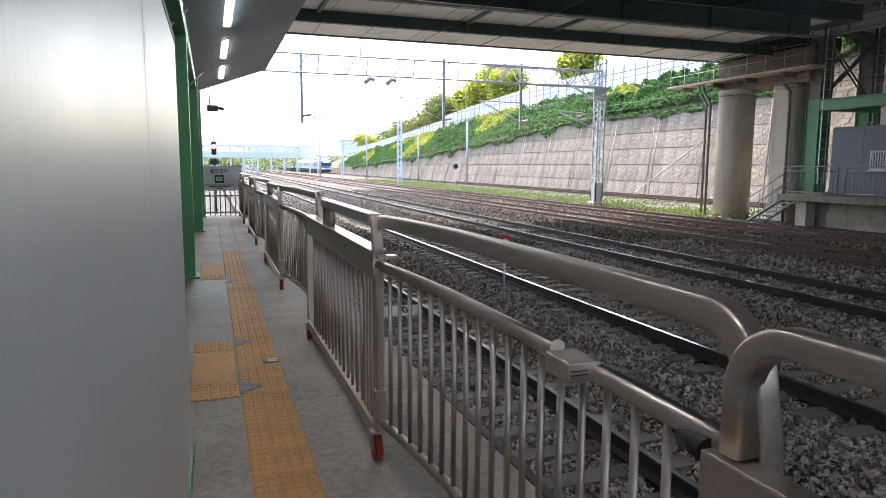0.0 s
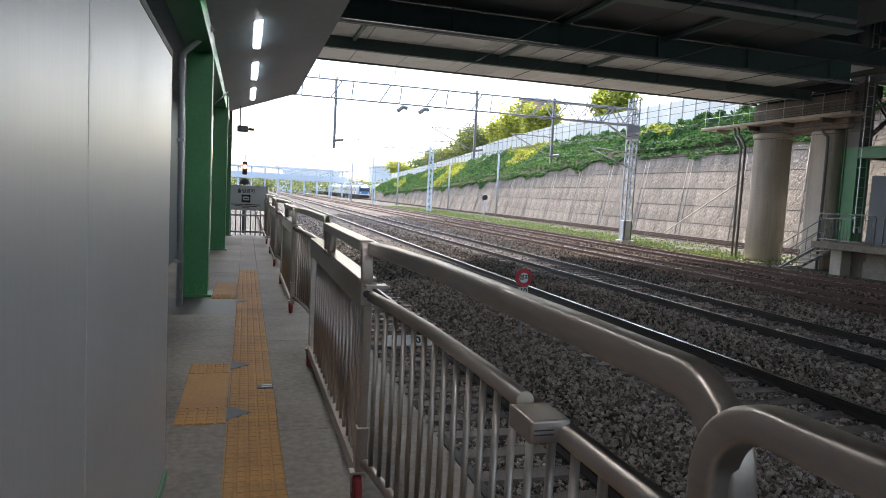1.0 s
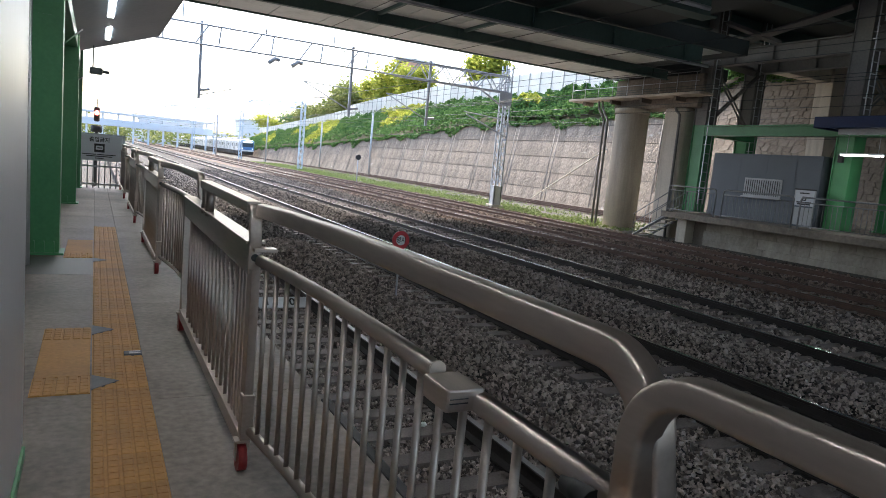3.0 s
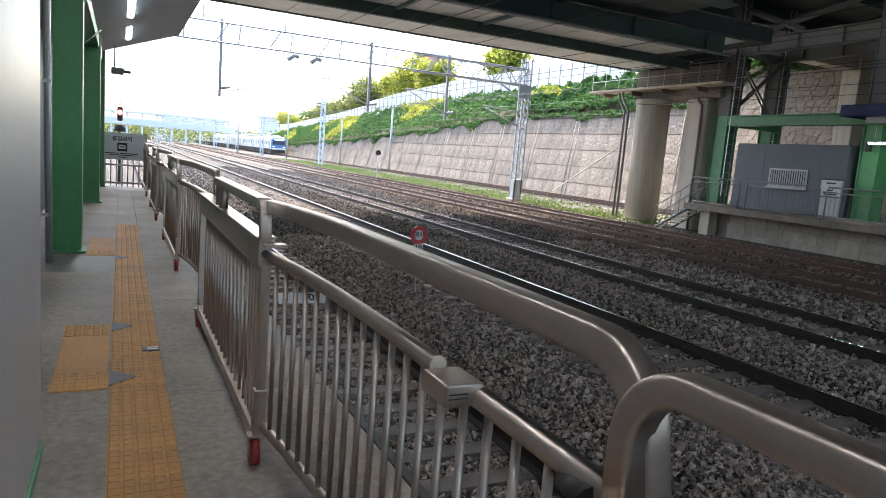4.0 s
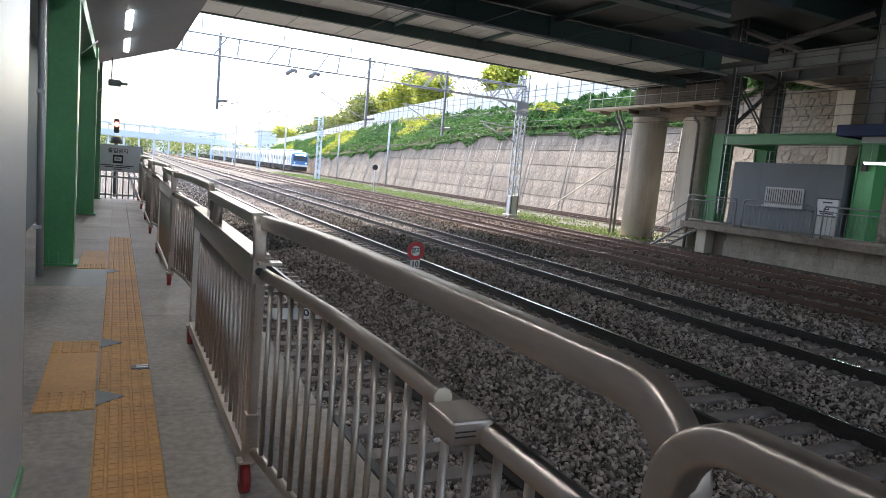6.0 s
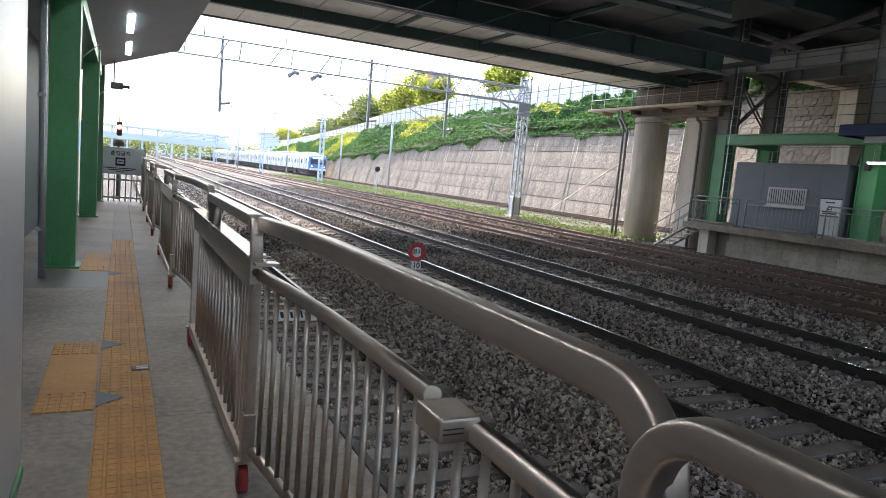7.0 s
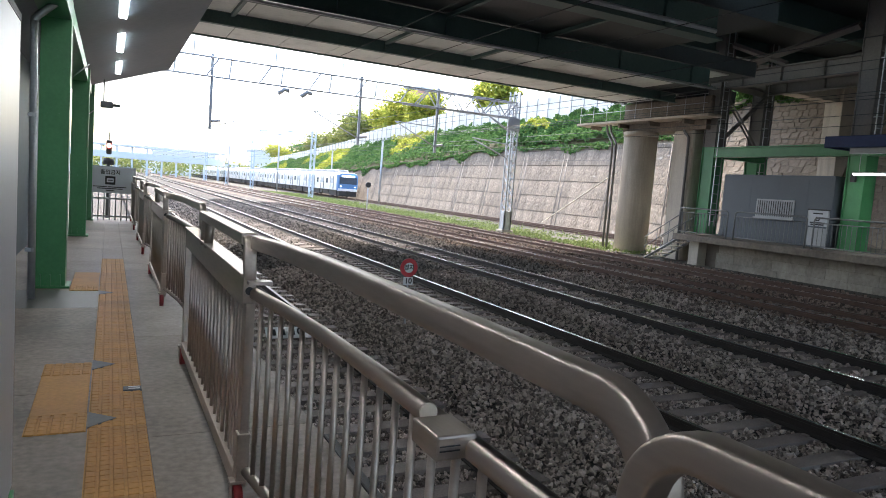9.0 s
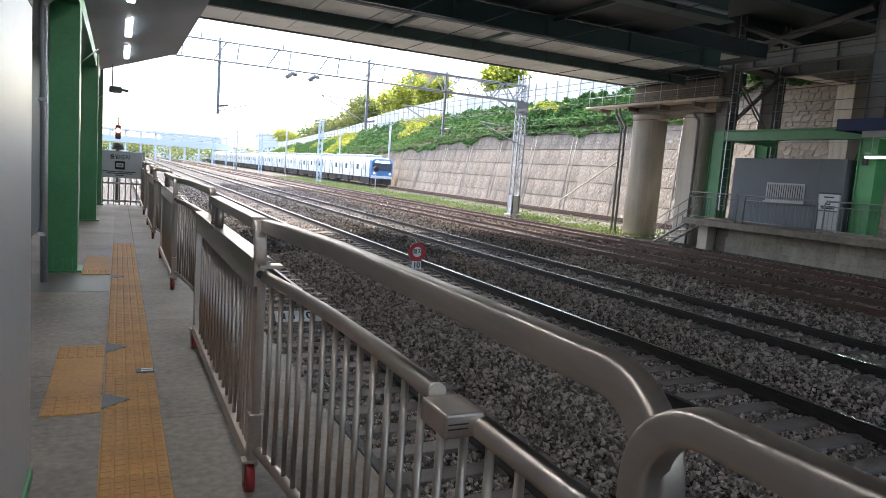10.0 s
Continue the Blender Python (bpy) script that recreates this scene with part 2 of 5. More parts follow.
# ---------------------------------------------------------------- builders
def box(bm, x0, x1, y0, y1, z0, z1, bev=0.0):
    r = bmesh.ops.create_cube(bm, size=1.0)
    for v in r["verts"]:
        v.co.x = x0 + (v.co.x + 0.5) * (x1 - x0)
        v.co.y = y0 + (v.co.y + 0.5) * (y1 - y0)
        v.co.z = z0 + (v.co.z + 0.5) * (z1 - z0)
    if bev:
        es = list({e for v in r["verts"] for e in v.link_edges})
        bmesh.ops.bevel(bm, geom=es, offset=bev, segments=2, affect="EDGES", profile=0.5)
    return bm


def bx(*a):
    return box(bmesh.new(), *a)


def sweep(bm, pts, r, seg=12, caps=True, flat=1.0):
    """A tube of radius r along the points."""
    pts = [Vector(p) for p in pts]
    rings = []
    for i, p in enumerate(pts):
        d = (pts[min(i + 1, len(pts) - 1)] - pts[max(i - 1, 0)]).normalized()
        up = Vector((0, 0, 1)) if abs(d.z) < 0.95 else Vector((1, 0, 0))
        if i:
            up = prev
        s = d.cross(up).normalized()
        u = s.cross(d).normalized()
        prev = u
        rings.append([bm.verts.new(p + r * (math.cos(a) * s + flat * math.sin(a) * u)) for a in (2 * math.pi * k / seg for k in range(seg))])
    for a, b in zip(rings, rings[1:]):
        for k in range(seg):
            f = bm.faces.new((a[k], a[(k + 1) % seg], b[(k + 1) % seg], b[k]))
            f.smooth = seg > 4
    if caps:
        bm.faces.new(rings[0][::-1])
        bm.faces.new(rings[-1])
    return bm


def bar(pts, hw, hh, seg=28, n=5.0):
    """A bar of rounded rectangular section, half width hw and half height hh, along the points."""
    bm = bmesh.new()
    pts = [Vector(p) for p in pts]
    rings, up = [], Vector((0, 0, 1))
    for i, p in enumerate(pts):
        d = (pts[min(i + 1, len(pts) - 1)] - pts[max(i - 1, 0)]).normalized()
        s = Vector((1, 0, 0))
        s = (s - d * s.dot(d)).normalized()
        u = s.cross(d).normalized()
        ring = []
        for k in range(seg):
            a = 2 * math.pi * k / seg
            c, w = math.cos(a), math.sin(a)
            ring.append(bm.verts.new(p + s * hw * math.copysign(abs(c) ** (2 / n), c) + u * hh * math.copysign(abs(w) ** (2 / n), w)))
        rings.append(ring)
    for a, b in zip(rings, rings[1:]):
        for k in range(seg):
            bm.faces.new((a[k], a[(k + 1) % seg], b[(k + 1) % seg], b[k])).smooth = True
    bm.faces.new(rings[0][::-1])
    bm.faces.new(rings[-1])
    return bm


def tube(pts, r, seg=12):
    return sweep(bmesh.new(), pts, r, seg)


def bend(c, r, a0, a1, plane, n=10):
    """Points of an arc round c; plane gives the two axes."""
    u, v = (Vector(w) for w in plane)
    return [Vector(c) + r * (math.cos(t) * u + math.sin(t) * v) for t in (radians(a0 + (a1 - a0) * i / n) for i in range(n + 1))]


def meshof(name, bm, material):
    bmesh.ops.recalc_face_normals(bm, faces=bm.faces)
    me = bpy.data.meshes.new(name)
    bm.to_mesh(me)
    bm.free()
    me.materials.append(material)
    return me


def part(name, bm, material, parent, label=""):
    me = bm if isinstance(bm, bpy.types.Mesh) else meshof(name, bm, material)
    ob = new(name, me)
    ob.parent = parent
    if label:
        ob["label"] = label
    return ob


def piece(name, me, parent, x=0, y=0, z=0, rz=0.0):
    ob = new(name, me)
    ob.parent = parent
    ob.location = (x, y, z)
    ob.rotation_euler = (0, 0, rz)
    return ob


def thing(name, label, category, group="", kind="", at=(0, 0, 0)):
    ob = new(name)
    ob.location = at
    return tagged(ob, label, category, group, kind)


def setting(name, bm, material, label, category="structure"):
    return tagged(new(name, bm if isinstance(bm, bpy.types.Mesh) else meshof(name, bm, material)), label, category, kind="structure")


def soup(name, verts, faces, material):
    me = bpy.data.meshes.new(name)
    me.from_pydata(verts, [], faces)
    me.materials.append(material)
    me.update()
    return me


def words(name, text, size, material, parent, m, label=""):
    """Flat lettering as a mesh, centred on the pose m."""
    cu = bpy.data.curves.new(name, "FONT")
    cu.body, cu.size, cu.extrude, cu.offset = text, size, 0.002, 0.022 * size
    cu.align_x, cu.align_y = "CENTER", "CENTER"
    tmp = bpy.data.objects.new(name, cu)
    scene.collection.objects.link(tmp)
    bpy.context.view_layer.update()
    me = bpy.data.meshes.new_from_object(tmp.evaluated_get(bpy.context.evaluated_depsgraph_get()))
    bpy.data.objects.remove(tmp)
    me.materials.clear()
    me.materials.append(material)
    ob = new(name, me)
    ob.parent = parent
    ob.matrix_local = m
    if label:
        ob["label"] = label
    return ob


# ---------------------------------------------------------------- ground, ballast
TRACKS = (2.29, 6.39, 10.57, 15.90, 19.80, 31.0)
RAIL_TOP, SLEEPER_TOP = -0.78, -0.93


def bed_height(x, y):
    near = min(abs(x - c) for c in TRACKS[:5])
    if x > 8.4:
        return -0.962 + 0.075 * max(0.0, min(1.0, (near - 1.25) / 0.6)) + 0.015 * noise.noise((x * 0.9, y * 0.6, 0.0))
    h = -0.975 + 0.105 * max(0.0, min(1.0, (near - 1.25) / 0.6))
    return h + 0.02 * noise.noise((x * 0.9, y * 0.6, 0.0))


bm = bmesh.new()
bmesh.ops.create_grid(bm, x_segments=2, y_segments=2, size=2500)
bmesh.ops.translate(bm, vec=(0, 0, -1.25), verts=bm.verts)
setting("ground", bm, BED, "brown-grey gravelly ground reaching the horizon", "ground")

gx = [1.05 + 0.25 * i for i in range(84)]
gy = [-8 + 0.5 * i for i in range(100)] + [42 + 4 * i for i in range(60)]
vs = [(x, y, bed_height(x, y)) for y in gy for x in gx]
w = len(gx)
fs = [(j * w + i, j * w + i + 1, (j + 1) * w + i + 1, (j + 1) * w + i) for j in range(len(gy) - 1) for i in range(w - 1)]
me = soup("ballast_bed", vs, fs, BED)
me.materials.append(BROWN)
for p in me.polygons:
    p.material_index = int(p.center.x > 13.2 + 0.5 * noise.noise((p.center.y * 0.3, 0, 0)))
setting("ballast_bed", me, None, "ballast bed between the tracks, shade between stones painted near black", "ballast")
setting("track_verge", bx(21.8, 34.0, -20, 300, -1.2, -0.98), VERGE, "pale gravel verge between the tracks and the wall", "verge")

ICO = np.array([(x, y, z) for x in (-1, 1) for y in (-1, 1) for z in (-1, 1)]) * 0.62
hull = bmesh.new()
for v in ICO:
    hull.verts.new(v)
bmesh.ops.convex_hull(hull, input=hull.verts)
hull.verts.index_update()
ICOF = np.array([[v.index for v in f.verts] for f in hull.faces])
ICO = np.array([v.co for v in hull.verts])
hull.free()


def stones(name, zones, label, material, floor=None):
    rng = np.random.default_rng(7)
    P, S = [], []
    for x0, x1, y0, y1, per, size in zones:
        for _ in range(int((x1 - x0) * (y1 - y0) * per)):
            x, y = rng.uniform(x0, x1), rng.uniform(y0, y1)
            c = min(TRACKS[:5], key=lambda t: abs(t - x))
            if abs(abs(x - c) - 0.75) < 0.10:
                continue
            if abs(x - c) < 1.24 and abs((y - 5.4 + 0.25) % 0.5 - 0.25) < 0.125 and rng.random() > 0.03:
                continue
            s = size * rng.uniform(0.6, 1.25)
            P.append((x, y, (bed_height(x, y) if floor is None else floor) + s * (rng.uniform(-0.3, 0.85) if abs(x - c) > 1.26 else rng.uniform(-0.1, 0.6))))
            S.append(s)
    n = len(P)
    P, S = np.array(P), np.array(S)
    V = ICO[None] * rng.uniform(0.35, 1.45, (n, len(ICO), 3)) * rng.uniform(0.45, 1.4, (n, 1, 3))
    q = rng.normal(size=(n, 4))
    q /= np.linalg.norm(q, axis=1)[:, None]
    a, b, c, d = q.T
    R = np.stack([1 - 2 * (c * c + d * d), 2 * (b * c - a * d), 2 * (b * d + a * c), 2 * (b * c + a * d), 1 - 2 * (b * b + d * d), 2 * (c * d - a * b),
                  2 * (b * d - a * c), 2 * (c * d + a * b), 1 - 2 * (b * b + c * c)], 1).reshape(n, 3, 3)
    V = np.einsum("nij,nkj->nki", R, V) * S[:, None, None] * 0.5 + P[:, None]
    F = ICOF[None] + (np.arange(n) * len(ICO))[:, None, None]
    me = bpy.data.meshes.new(name)
    me.from_pydata(V.reshape(-1, 3).tolist(), [], F.reshape(-1, 3).tolist())
    me.materials.append(material)
    tagged(new(name, me), label, "ballast", kind="stuff")


stones("ballast_stones", ((1.2, 5.6, 1.6, 7, 1250, 0.052), (1.2, 5.6, 7, 12, 850, 0.057), (1.2, 5.6, 12, 18, 480, 0.07),
                          (5.6, 9.6, 1, 9, 800, 0.057), (5.6, 9.6, 9, 18, 460, 0.07), (9.6, 14.0, 1, 18, 330, 0.075)),
       "loose grey and brown crushed ballast stones beside the rails", BALLAST)
stones("dark_ballast_stones", ((1.3, 13.6, 18, 30, 170, 0.082), (1.3, 13.6, 30, 62, 95, 0.10)), "darker crushed ballast stones between the far rails", DARK_BALLAST)
stones("brown_ballast_stones", ((13.4, 21.6, 4, 30, 120, 0.085), (13.4, 21.6, 30, 62, 95, 0.10)), "loose rust-brown ballast stones beside the far rails", BROWN_STONE)
stones("verge_gravel", ((32.0, 33.5, 30, 64, 110, 0.12),), "pale loose gravel along the wall foot", BALLAST, -1.0)


# ---------------------------------------------------------------- railway tracks
def rail_mesh(side_mat, y0, y1, polished=True):
    prof = [(-0.07, -0.15), (0.07, -0.15), (0.07, -0.135), (0.012, -0.115), (0.012, -0.04), (0.034, -0.03), (0.036, -0.006), (0.028, 0),
            (-0.028, 0), (-0.036, -0.006), (-0.034, -0.03), (-0.012, -0.04), (-0.012, -0.115), (-0.07, -0.135)]
    k = len(prof)
    vs = [(x, y, z) for y in (y0, y1) for x, z in prof]
    fs = [(i, (i + 1) % k, k + (i + 1) % k, k + i) for i in range(k)] + [tuple(range(k))[::-1], tuple(range(k, 2 * k))]
    me = soup("rail", vs, fs, side_mat)
    me.materials.append(RAILTOP if polished else DULLTOP)
    me.polygons[7].material_index = 1
    return me


def sleeper_bm():
    b = bmesh.new()
    box(b, -1.25, 1.25, -0.12, 0.12, -0.2, 0.0)
    for v in b.verts:
        if v.co.z > -0.01:
            v.co.y *= 0.82
            v.co.x *= 0.985
    for s in (-0.75, 0.75):
        for d in (-0.115, 0.115):
            box(b, s + d - 0.025, s + d + 0.025, -0.035, 0.035, -0.005, 0.022)
    return b


sleeper_me = meshof("sleeper", sleeper_bm(), SLEEPER)
LABELS = ("old siding track with concrete sleepers running under the low platform", "railway track with polished rails on concrete sleepers",
          "railway track with polished rails on grey ballast", "rusty-sided railway track in brown ballast", "rusty-sided railway track beside the high platform",
          "railway track running along the foot of the wall")
for i, c in enumerate(TRACKS):
    tr = thing("railway_track", LABELS[i], "railway track", "parallel tracks", at=(c, 0, 0))
    rm = rail_mesh(RAIL if i < 3 else RUSTRAIL, -8, 420, i > 0)
    for s in ((0.75,) if i == 0 else (-0.75, 0.75)):
        piece("rail", rm, tr, s, 0, RAIL_TOP)
    ys = [1.4 + 0.5 * k for k in range(78 if i < 3 else 60)]
    if i == 5:
        ys = [36 + 0.6 * k for k in range(60)]
    for y in ys:
        piece("sleeper", sleeper_me, tr, 0, y, SLEEPER_TOP, random.uniform(-0.006, 0.006))
    b = bmesh.new()
    for k in range(150):
        y = ys[-1] + 0.5 + 0.55 * k
        box(b, -1.25, 1.25, y - 0.11, y + 0.11, SLEEPER_TOP - 0.2, SLEEPER_TOP)
    part("sleeper_run", b, SLEEPER, tr)["kind"] = "stuff"

# ---------------------------------------------------------------- near platform
XE = 1.22
setting("platform_base", bx(-3.2, XE - 0.16, -5, 21.4, -1.2, -0.04), CONC_DARK, "concrete body of the low platform", "platform")
deck = tagged(new("platform_deck"), "worn grey concrete platform deck in slabs with dark joints", "platform", kind="structure")


def slab(x0, x1, y0, y1, material, z0=-0.2, z1=0.0):
    part("slab", bx(x0 + 0.0015, x1 - 0.0015, y0 + 0.0015, y1 - 0.0015, z0, z1, 0.002), material, deck)


for k in range(11):
    y0 = -4.9 + 2.4 * k
    slab(0.300, XE, y0, min(y0 + 2.4, 21.4), CONC)
for y0, y1, m in ((-5, -1, CONC), (-1, 2.6, CONC), (2.6, 5.6, CONC), (5.6, 8.44, CONC), (8.44, 9.5, CONC_DARK), (9.5, 12.1, CONC), (12.1, 17.4, CONC), (17.4, 21.4, CONC)):
    slab(-3.2, 0.002, y0, y1, m)
slab(0.002, 0.300, 12.4, 21.4, CONC)
slab(0.002, 0.300, -5, -2.6, CONC)
# thin black strip just outside the deck edge
edge_strip = thing("platform_edge_strip", "black strip along the platform side", "edge strip")
part("strip", bx(XE + 0.003, XE + 0.06, -3, 4.5, -0.14, 0.004, 0.01), MATT_BLACK, edge_strip)

def tactile_bm():
    """A 0.3 m tile: five wide flat bars, each notched into short ridges."""
    b = bmesh.new()
    box(b, -0.1495, 0.1495, -0.1495, 0.1495, -0.04, 0.0)
    for i in range(5):
        cx = -0.1196 + 0.0598 * i
        for k in range(5):
            cy = -0.1196 + 0.0598 * k
            lo = [b.verts.new((cx + sx * 0.0245, cy + sy * 0.0294, 0.0)) for sx, sy in ((-1, -1), (1, -1), (1, 1), (-1, 1))]
            hi = [b.verts.new((cx + sx * 0.020, cy + sy * 0.0265, 0.0045)) for sx, sy in ((-1, -1), (1, -1), (1, 1), (-1, 1))]
            b.faces.new(hi)
            for a in range(4):
                b.faces.new((lo[a], lo[(a + 1) % 4], hi[(a + 1) % 4], hi[a]))
    return b


tile = tactile_bm()
tile_me = meshof("tile", tile, YELLOW)
strip = thing("tactile_strip", "worn ochre-yellow tactile warning strip along the platform", "tactile paving")
for k in range(50):
    piece("tile", tile_me, strip, 0.15, -2.45 + 0.3 * k, 0.004)
patch = thing("tactile_patch", "smooth ochre-yellow tactile waiting patch beside the strip", "tactile paving", "tactile patches")
piece("tile", tile_me, patch, -0.157, 5.01, 0.004)
piece("tile", tile_me, patch, -0.157, 6.14, 0.004)
part("plain_tile", bx(-0.304, -0.010, 5.165, 5.985, -0.03, 0.006, 0.003), YELLOW, patch)
patch2 = thing("tactile_patch", "ochre tactile patch beside the green column foot", "tactile paving", "tactile patches")
piece("tile", tile_me, patch2, -0.157, 9.62, 0.004)
part("plain_tile", bx(-0.304, -0.010, 9.78, 10.9, -0.03, 0.006, 0.003), YELLOW, patch2)
tri = bmesh.new()
tv = [tri.verts.new(p) for p in ((0, -0.13, 0.0), (0, 0.13, 0.0), (0.145, 0, 0.0), (0, -0.13, 0.009), (0, 0.13, 0.009), (0.145, 0, 0.009))]
for f in ((0, 1, 2), (3, 5, 4), (0, 3, 4, 1), (1, 4, 5, 2), (2, 5, 3, 0)):
    tri.faces.new([tv[i] for i in f])
tri_me = meshof("floor_marker", tri, GREY_MARK)
for y in (5.03, 6.21, 9.3):
    tagged(new("floor_marker", tri_me), "grey triangular marker stuck on the yellow strip", "floor marker", "floor markers").location = (0.0, y, 0.002)
clip = thing("floor_clip", "small metal stop marker let into the strip edge", "floor clip")
part("plate", bx(0.19, 0.30, 5.53, 5.61, 0.004, 0.018, 0.003), GREY_MARK, clip)
part("stripe", bx(0.22, 0.29, 5.545, 5.556, 0.018, 0.021), WHITE, clip)
part("stripe", bx(0.22, 0.29, 5.583, 5.594, 0.018, 0.021), WHITE, clip)

# ---------------------------------------------------------------- steel cabinet wall beside the camera
WX, WY, WZ = -0.27, 4.12, 2.02
cab = thing("steel_cabinet", "tall satin stainless-steel cabinet wall standing on the platform", "cabinet")
ysplit = (-3.0, -0.4, 2.40, WY)
for a, b in zip(ysplit, ysplit[1:]):
    part("panel", bx(WX - 0.03, WX, a + 0.003, b - 0.003, 0.06, WZ, 0.002), PANEL, cab)
for y in ysplit[1:-1]:
    part("gasket", bx(WX - 0.0305, WX - 0.004, y - 0.0025, y + 0.0025, 0.9, WZ), BLACK, cab)
part("body", bx(-1.6, WX - 0.031, -3.0, WY - 0.004, 0.05, WZ - 0.01), PANEL, cab)
part("plinth", bx(-1.6, WX + 0.012, -3.0, WY - 0.02, 0.0, 0.05, 0.004), GREEN, cab, "green painted base strip")
part("top_cap", bx(-1.6, WX + 0.002, -3.0, WY, WZ, WZ + 0.03), DARK_STEEL, cab)
setting("wall_left", bx(-1.4, -1.15, 4.3, 21.4, -0.05, 4.4), CANOPY, "dark sheet wall at the back of the platform", "wall")
setting("wall_behind", bx(-3.2, 1.0, -5.3, -5.0, -0.05, 4.4), CANOPY, "dark wall closing the platform", "wall")
setting("wall_far_left", bx(-3.4, -3.2, -5.3, 21.4, -0.05, 4.4), CANOPY, "dark wall along the platform", "wall")


# ---------------------------------------------------------------- green columns, canopy, lamps
def column(y, label):
    c = thing("steel_column", label, "column", "platform columns", at=(-0.51, y, 0))
    part("flange", bx(-0.15, 0.15, -0.15, -0.13, 0.02, 3.5, 0.002), GREEN, c)
    part("flange", bx(-0.15, 0.15, 0.13, 0.15, 0.02, 3.5, 0.002), GREEN, c)
    part("web", bx(-0.01, 0.01, -0.13, 0.13, 0.02, 3.5), GREEN, c)
    part("side_plate", bx(0.13, 0.15, -0.13, 0.13, 0.02, 3.5), GREEN, c)
    part("base_plate", bx(-0.2, 0.2, -0.2, 0.2, 0.0, 0.025, 0.004), GREEN, c)
    for x in (-0.1, 0.0, 0.1):
        part("stiffener", bx(x - 0.006, x + 0.006, -0.19, -0.15, 0.025, 0.16), GREEN, c)
    for z in (1.2, 2.0, 2.7):
        part("seam", bx(-0.1, 0.06, -0.156, -0.15, z, z + 0.012), GREEN, c)
    return c


c1 = column(9.82, "green painted steel column standing on the platform")
part("knee_rod", tube([(0.14, 0.152, 2.44), (0.33, 0.152, 2.63)], 0.008, 6), GALV, c1, "thin silver rod")
for y in (16.1, 20.4):
    copy_thing(c1, pose(-0.48, y, 0))
pipe = thing("drain_pipe", "bent silver drain pipe running up beside the green column", "pipe")
part("pipe", tube([(-0.635, 9.0, 0.0), (-0.66, 9.0, 2.86)] + bend((-0.58, 9.0, 2.86), 0.08, 180, 135, ((1, 0, 0), (0, 0, 1)), 6) + [(-0.33, 9.0, 3.22)], 0.036), GALV, pipe)
for z in (0.5, 1.9):
    part("clamp", bx(-0.70, -0.62, 8.965, 9.035, z, z + 0.04), GALV, pipe)


def canopy_z(x):
    return 3.42 + 0.36 * x


bm = bmesh.new()
vv = []
for y in (-5.3, 18.9):
    for x, dz in ((-3.4, 0), (1.30, 0), (1.30, 0.22), (-3.4, 0.3)):
        vv.append(bm.verts.new((x, y, canopy_z(x) + dz)))
for f in ((0, 1, 5, 4), (1, 2, 6, 5), (2, 3, 7, 6), (3, 0, 4, 7), (0, 3, 2, 1), (4, 5, 6, 7)):
    bm.faces.new([vv[i] for i in f])
setting("ceiling", bm, CANOPY, "dark grey sloping canopy over the platform", "ceiling")
for y0, y1 in ((-2.9, -1.1), (0.2, 2.0), (3.3, 5.1), (6.4, 8.2), (9.55, 11.2), (12.55, 14.3), (15.65, 17.5)):
    lamp = thing("strip_lamp", "glowing white fluorescent strip lamp under the canopy", "lamp", "canopy strip lamps", at=(0.17, y0, 3.5))
    part("housing", bx(-0.06, 0.06, -0.05, y1 - y0 + 0.05, 0.0, 0.05, 0.004), WHITE, lamp)
    part("tube", bx(-0.05, 0.05, 0.0, y1 - y0, -0.045, 0.0, 0.012), TUBE_GLOW, lamp, "glowing tube")
tray = thing("cable_tray", "grey cable tray carrying the strip lamps", "cable tray")
part("tray", bx(0.10, 0.24, -3, 18.6, 3.552, 3.60), CANOPY, tray)
part("green_beam", bx(-0.66, -0.36, -3, 18.6, 3.05, 3.26), GREEN, tray, "green beam over the columns")
spk = thing("platform_camera", "dark camera hanging from the canopy end on a rod", "camera")
part("rod", tube([(-0.10, 18.3, 2.90), (-0.10, 18.3, 3.45)], 0.015, 8), DARK_STEEL, spk)
part("housing", bx(-0.17, 0.10, 18.2, 18.4, 2.75, 2.90, 0.03), DARK_STEEL, spk)
part("lens", tube([(0.10, 18.3, 2.83), (0.24, 18.3, 2.82)], 0.035, 10), DARK_STEEL, spk)

# no-entry board and end fence
board = thing("no_entry_board", "grey-white no-entry notice board on the end fence", "sign board", at=(0.09, 20.515, 1.06))
part("panel", bx(-0.56, 0.54, 0.0, 0.03, -0.34, 0.33, 0.006), BOARD, board)
part("frame_bar", bx(-0.58, 0.60, 0.03, 0.07, 0.31, 0.36, 0.006), GALV, board)
part("post", bx(0.545, 0.60, 0.03, 0.08, -1.06, 0.36, 0.006), GALV, board)
part("post", bx(-0.60, -0.555, 0.03, 0.08, -1.06, 0.36, 0.006), GALV, board)
words("lettering", "출입금지", 0.13, BLACK, board, pose(0.0, -0.003, 0.20, 90, 0, 0), "dark lettering")
part("pictogram", bx(-0.12, 0.12, -0.006, 0.0, -0.12, 0.10, 0.003), BLACK, board, "dark square pictogram")
part("pictogram_ring", bx(-0.085, 0.085, -0.010, -0.006, -0.06, 0.05, 0.02), BOARD, board)
part("pictogram_bar", bx(-0.055, 0.055, -0.014, -0.010, -0.018, 0.006), BLACK, board)
for k, (a, b, z) in enumerate(((-0.4, -0.08, -0.19), (-0.05, 0.38, -0.19), (-0.3, 0.3, -0.235), (-0.1, 0.1, -0.285))):
    part("text_bar", bx(a, b, -0.005, 0.0, z, z + 0.022), BLACK, board)
endf = thing("end_fence", "dark railing fence closing the platform end", "fence")
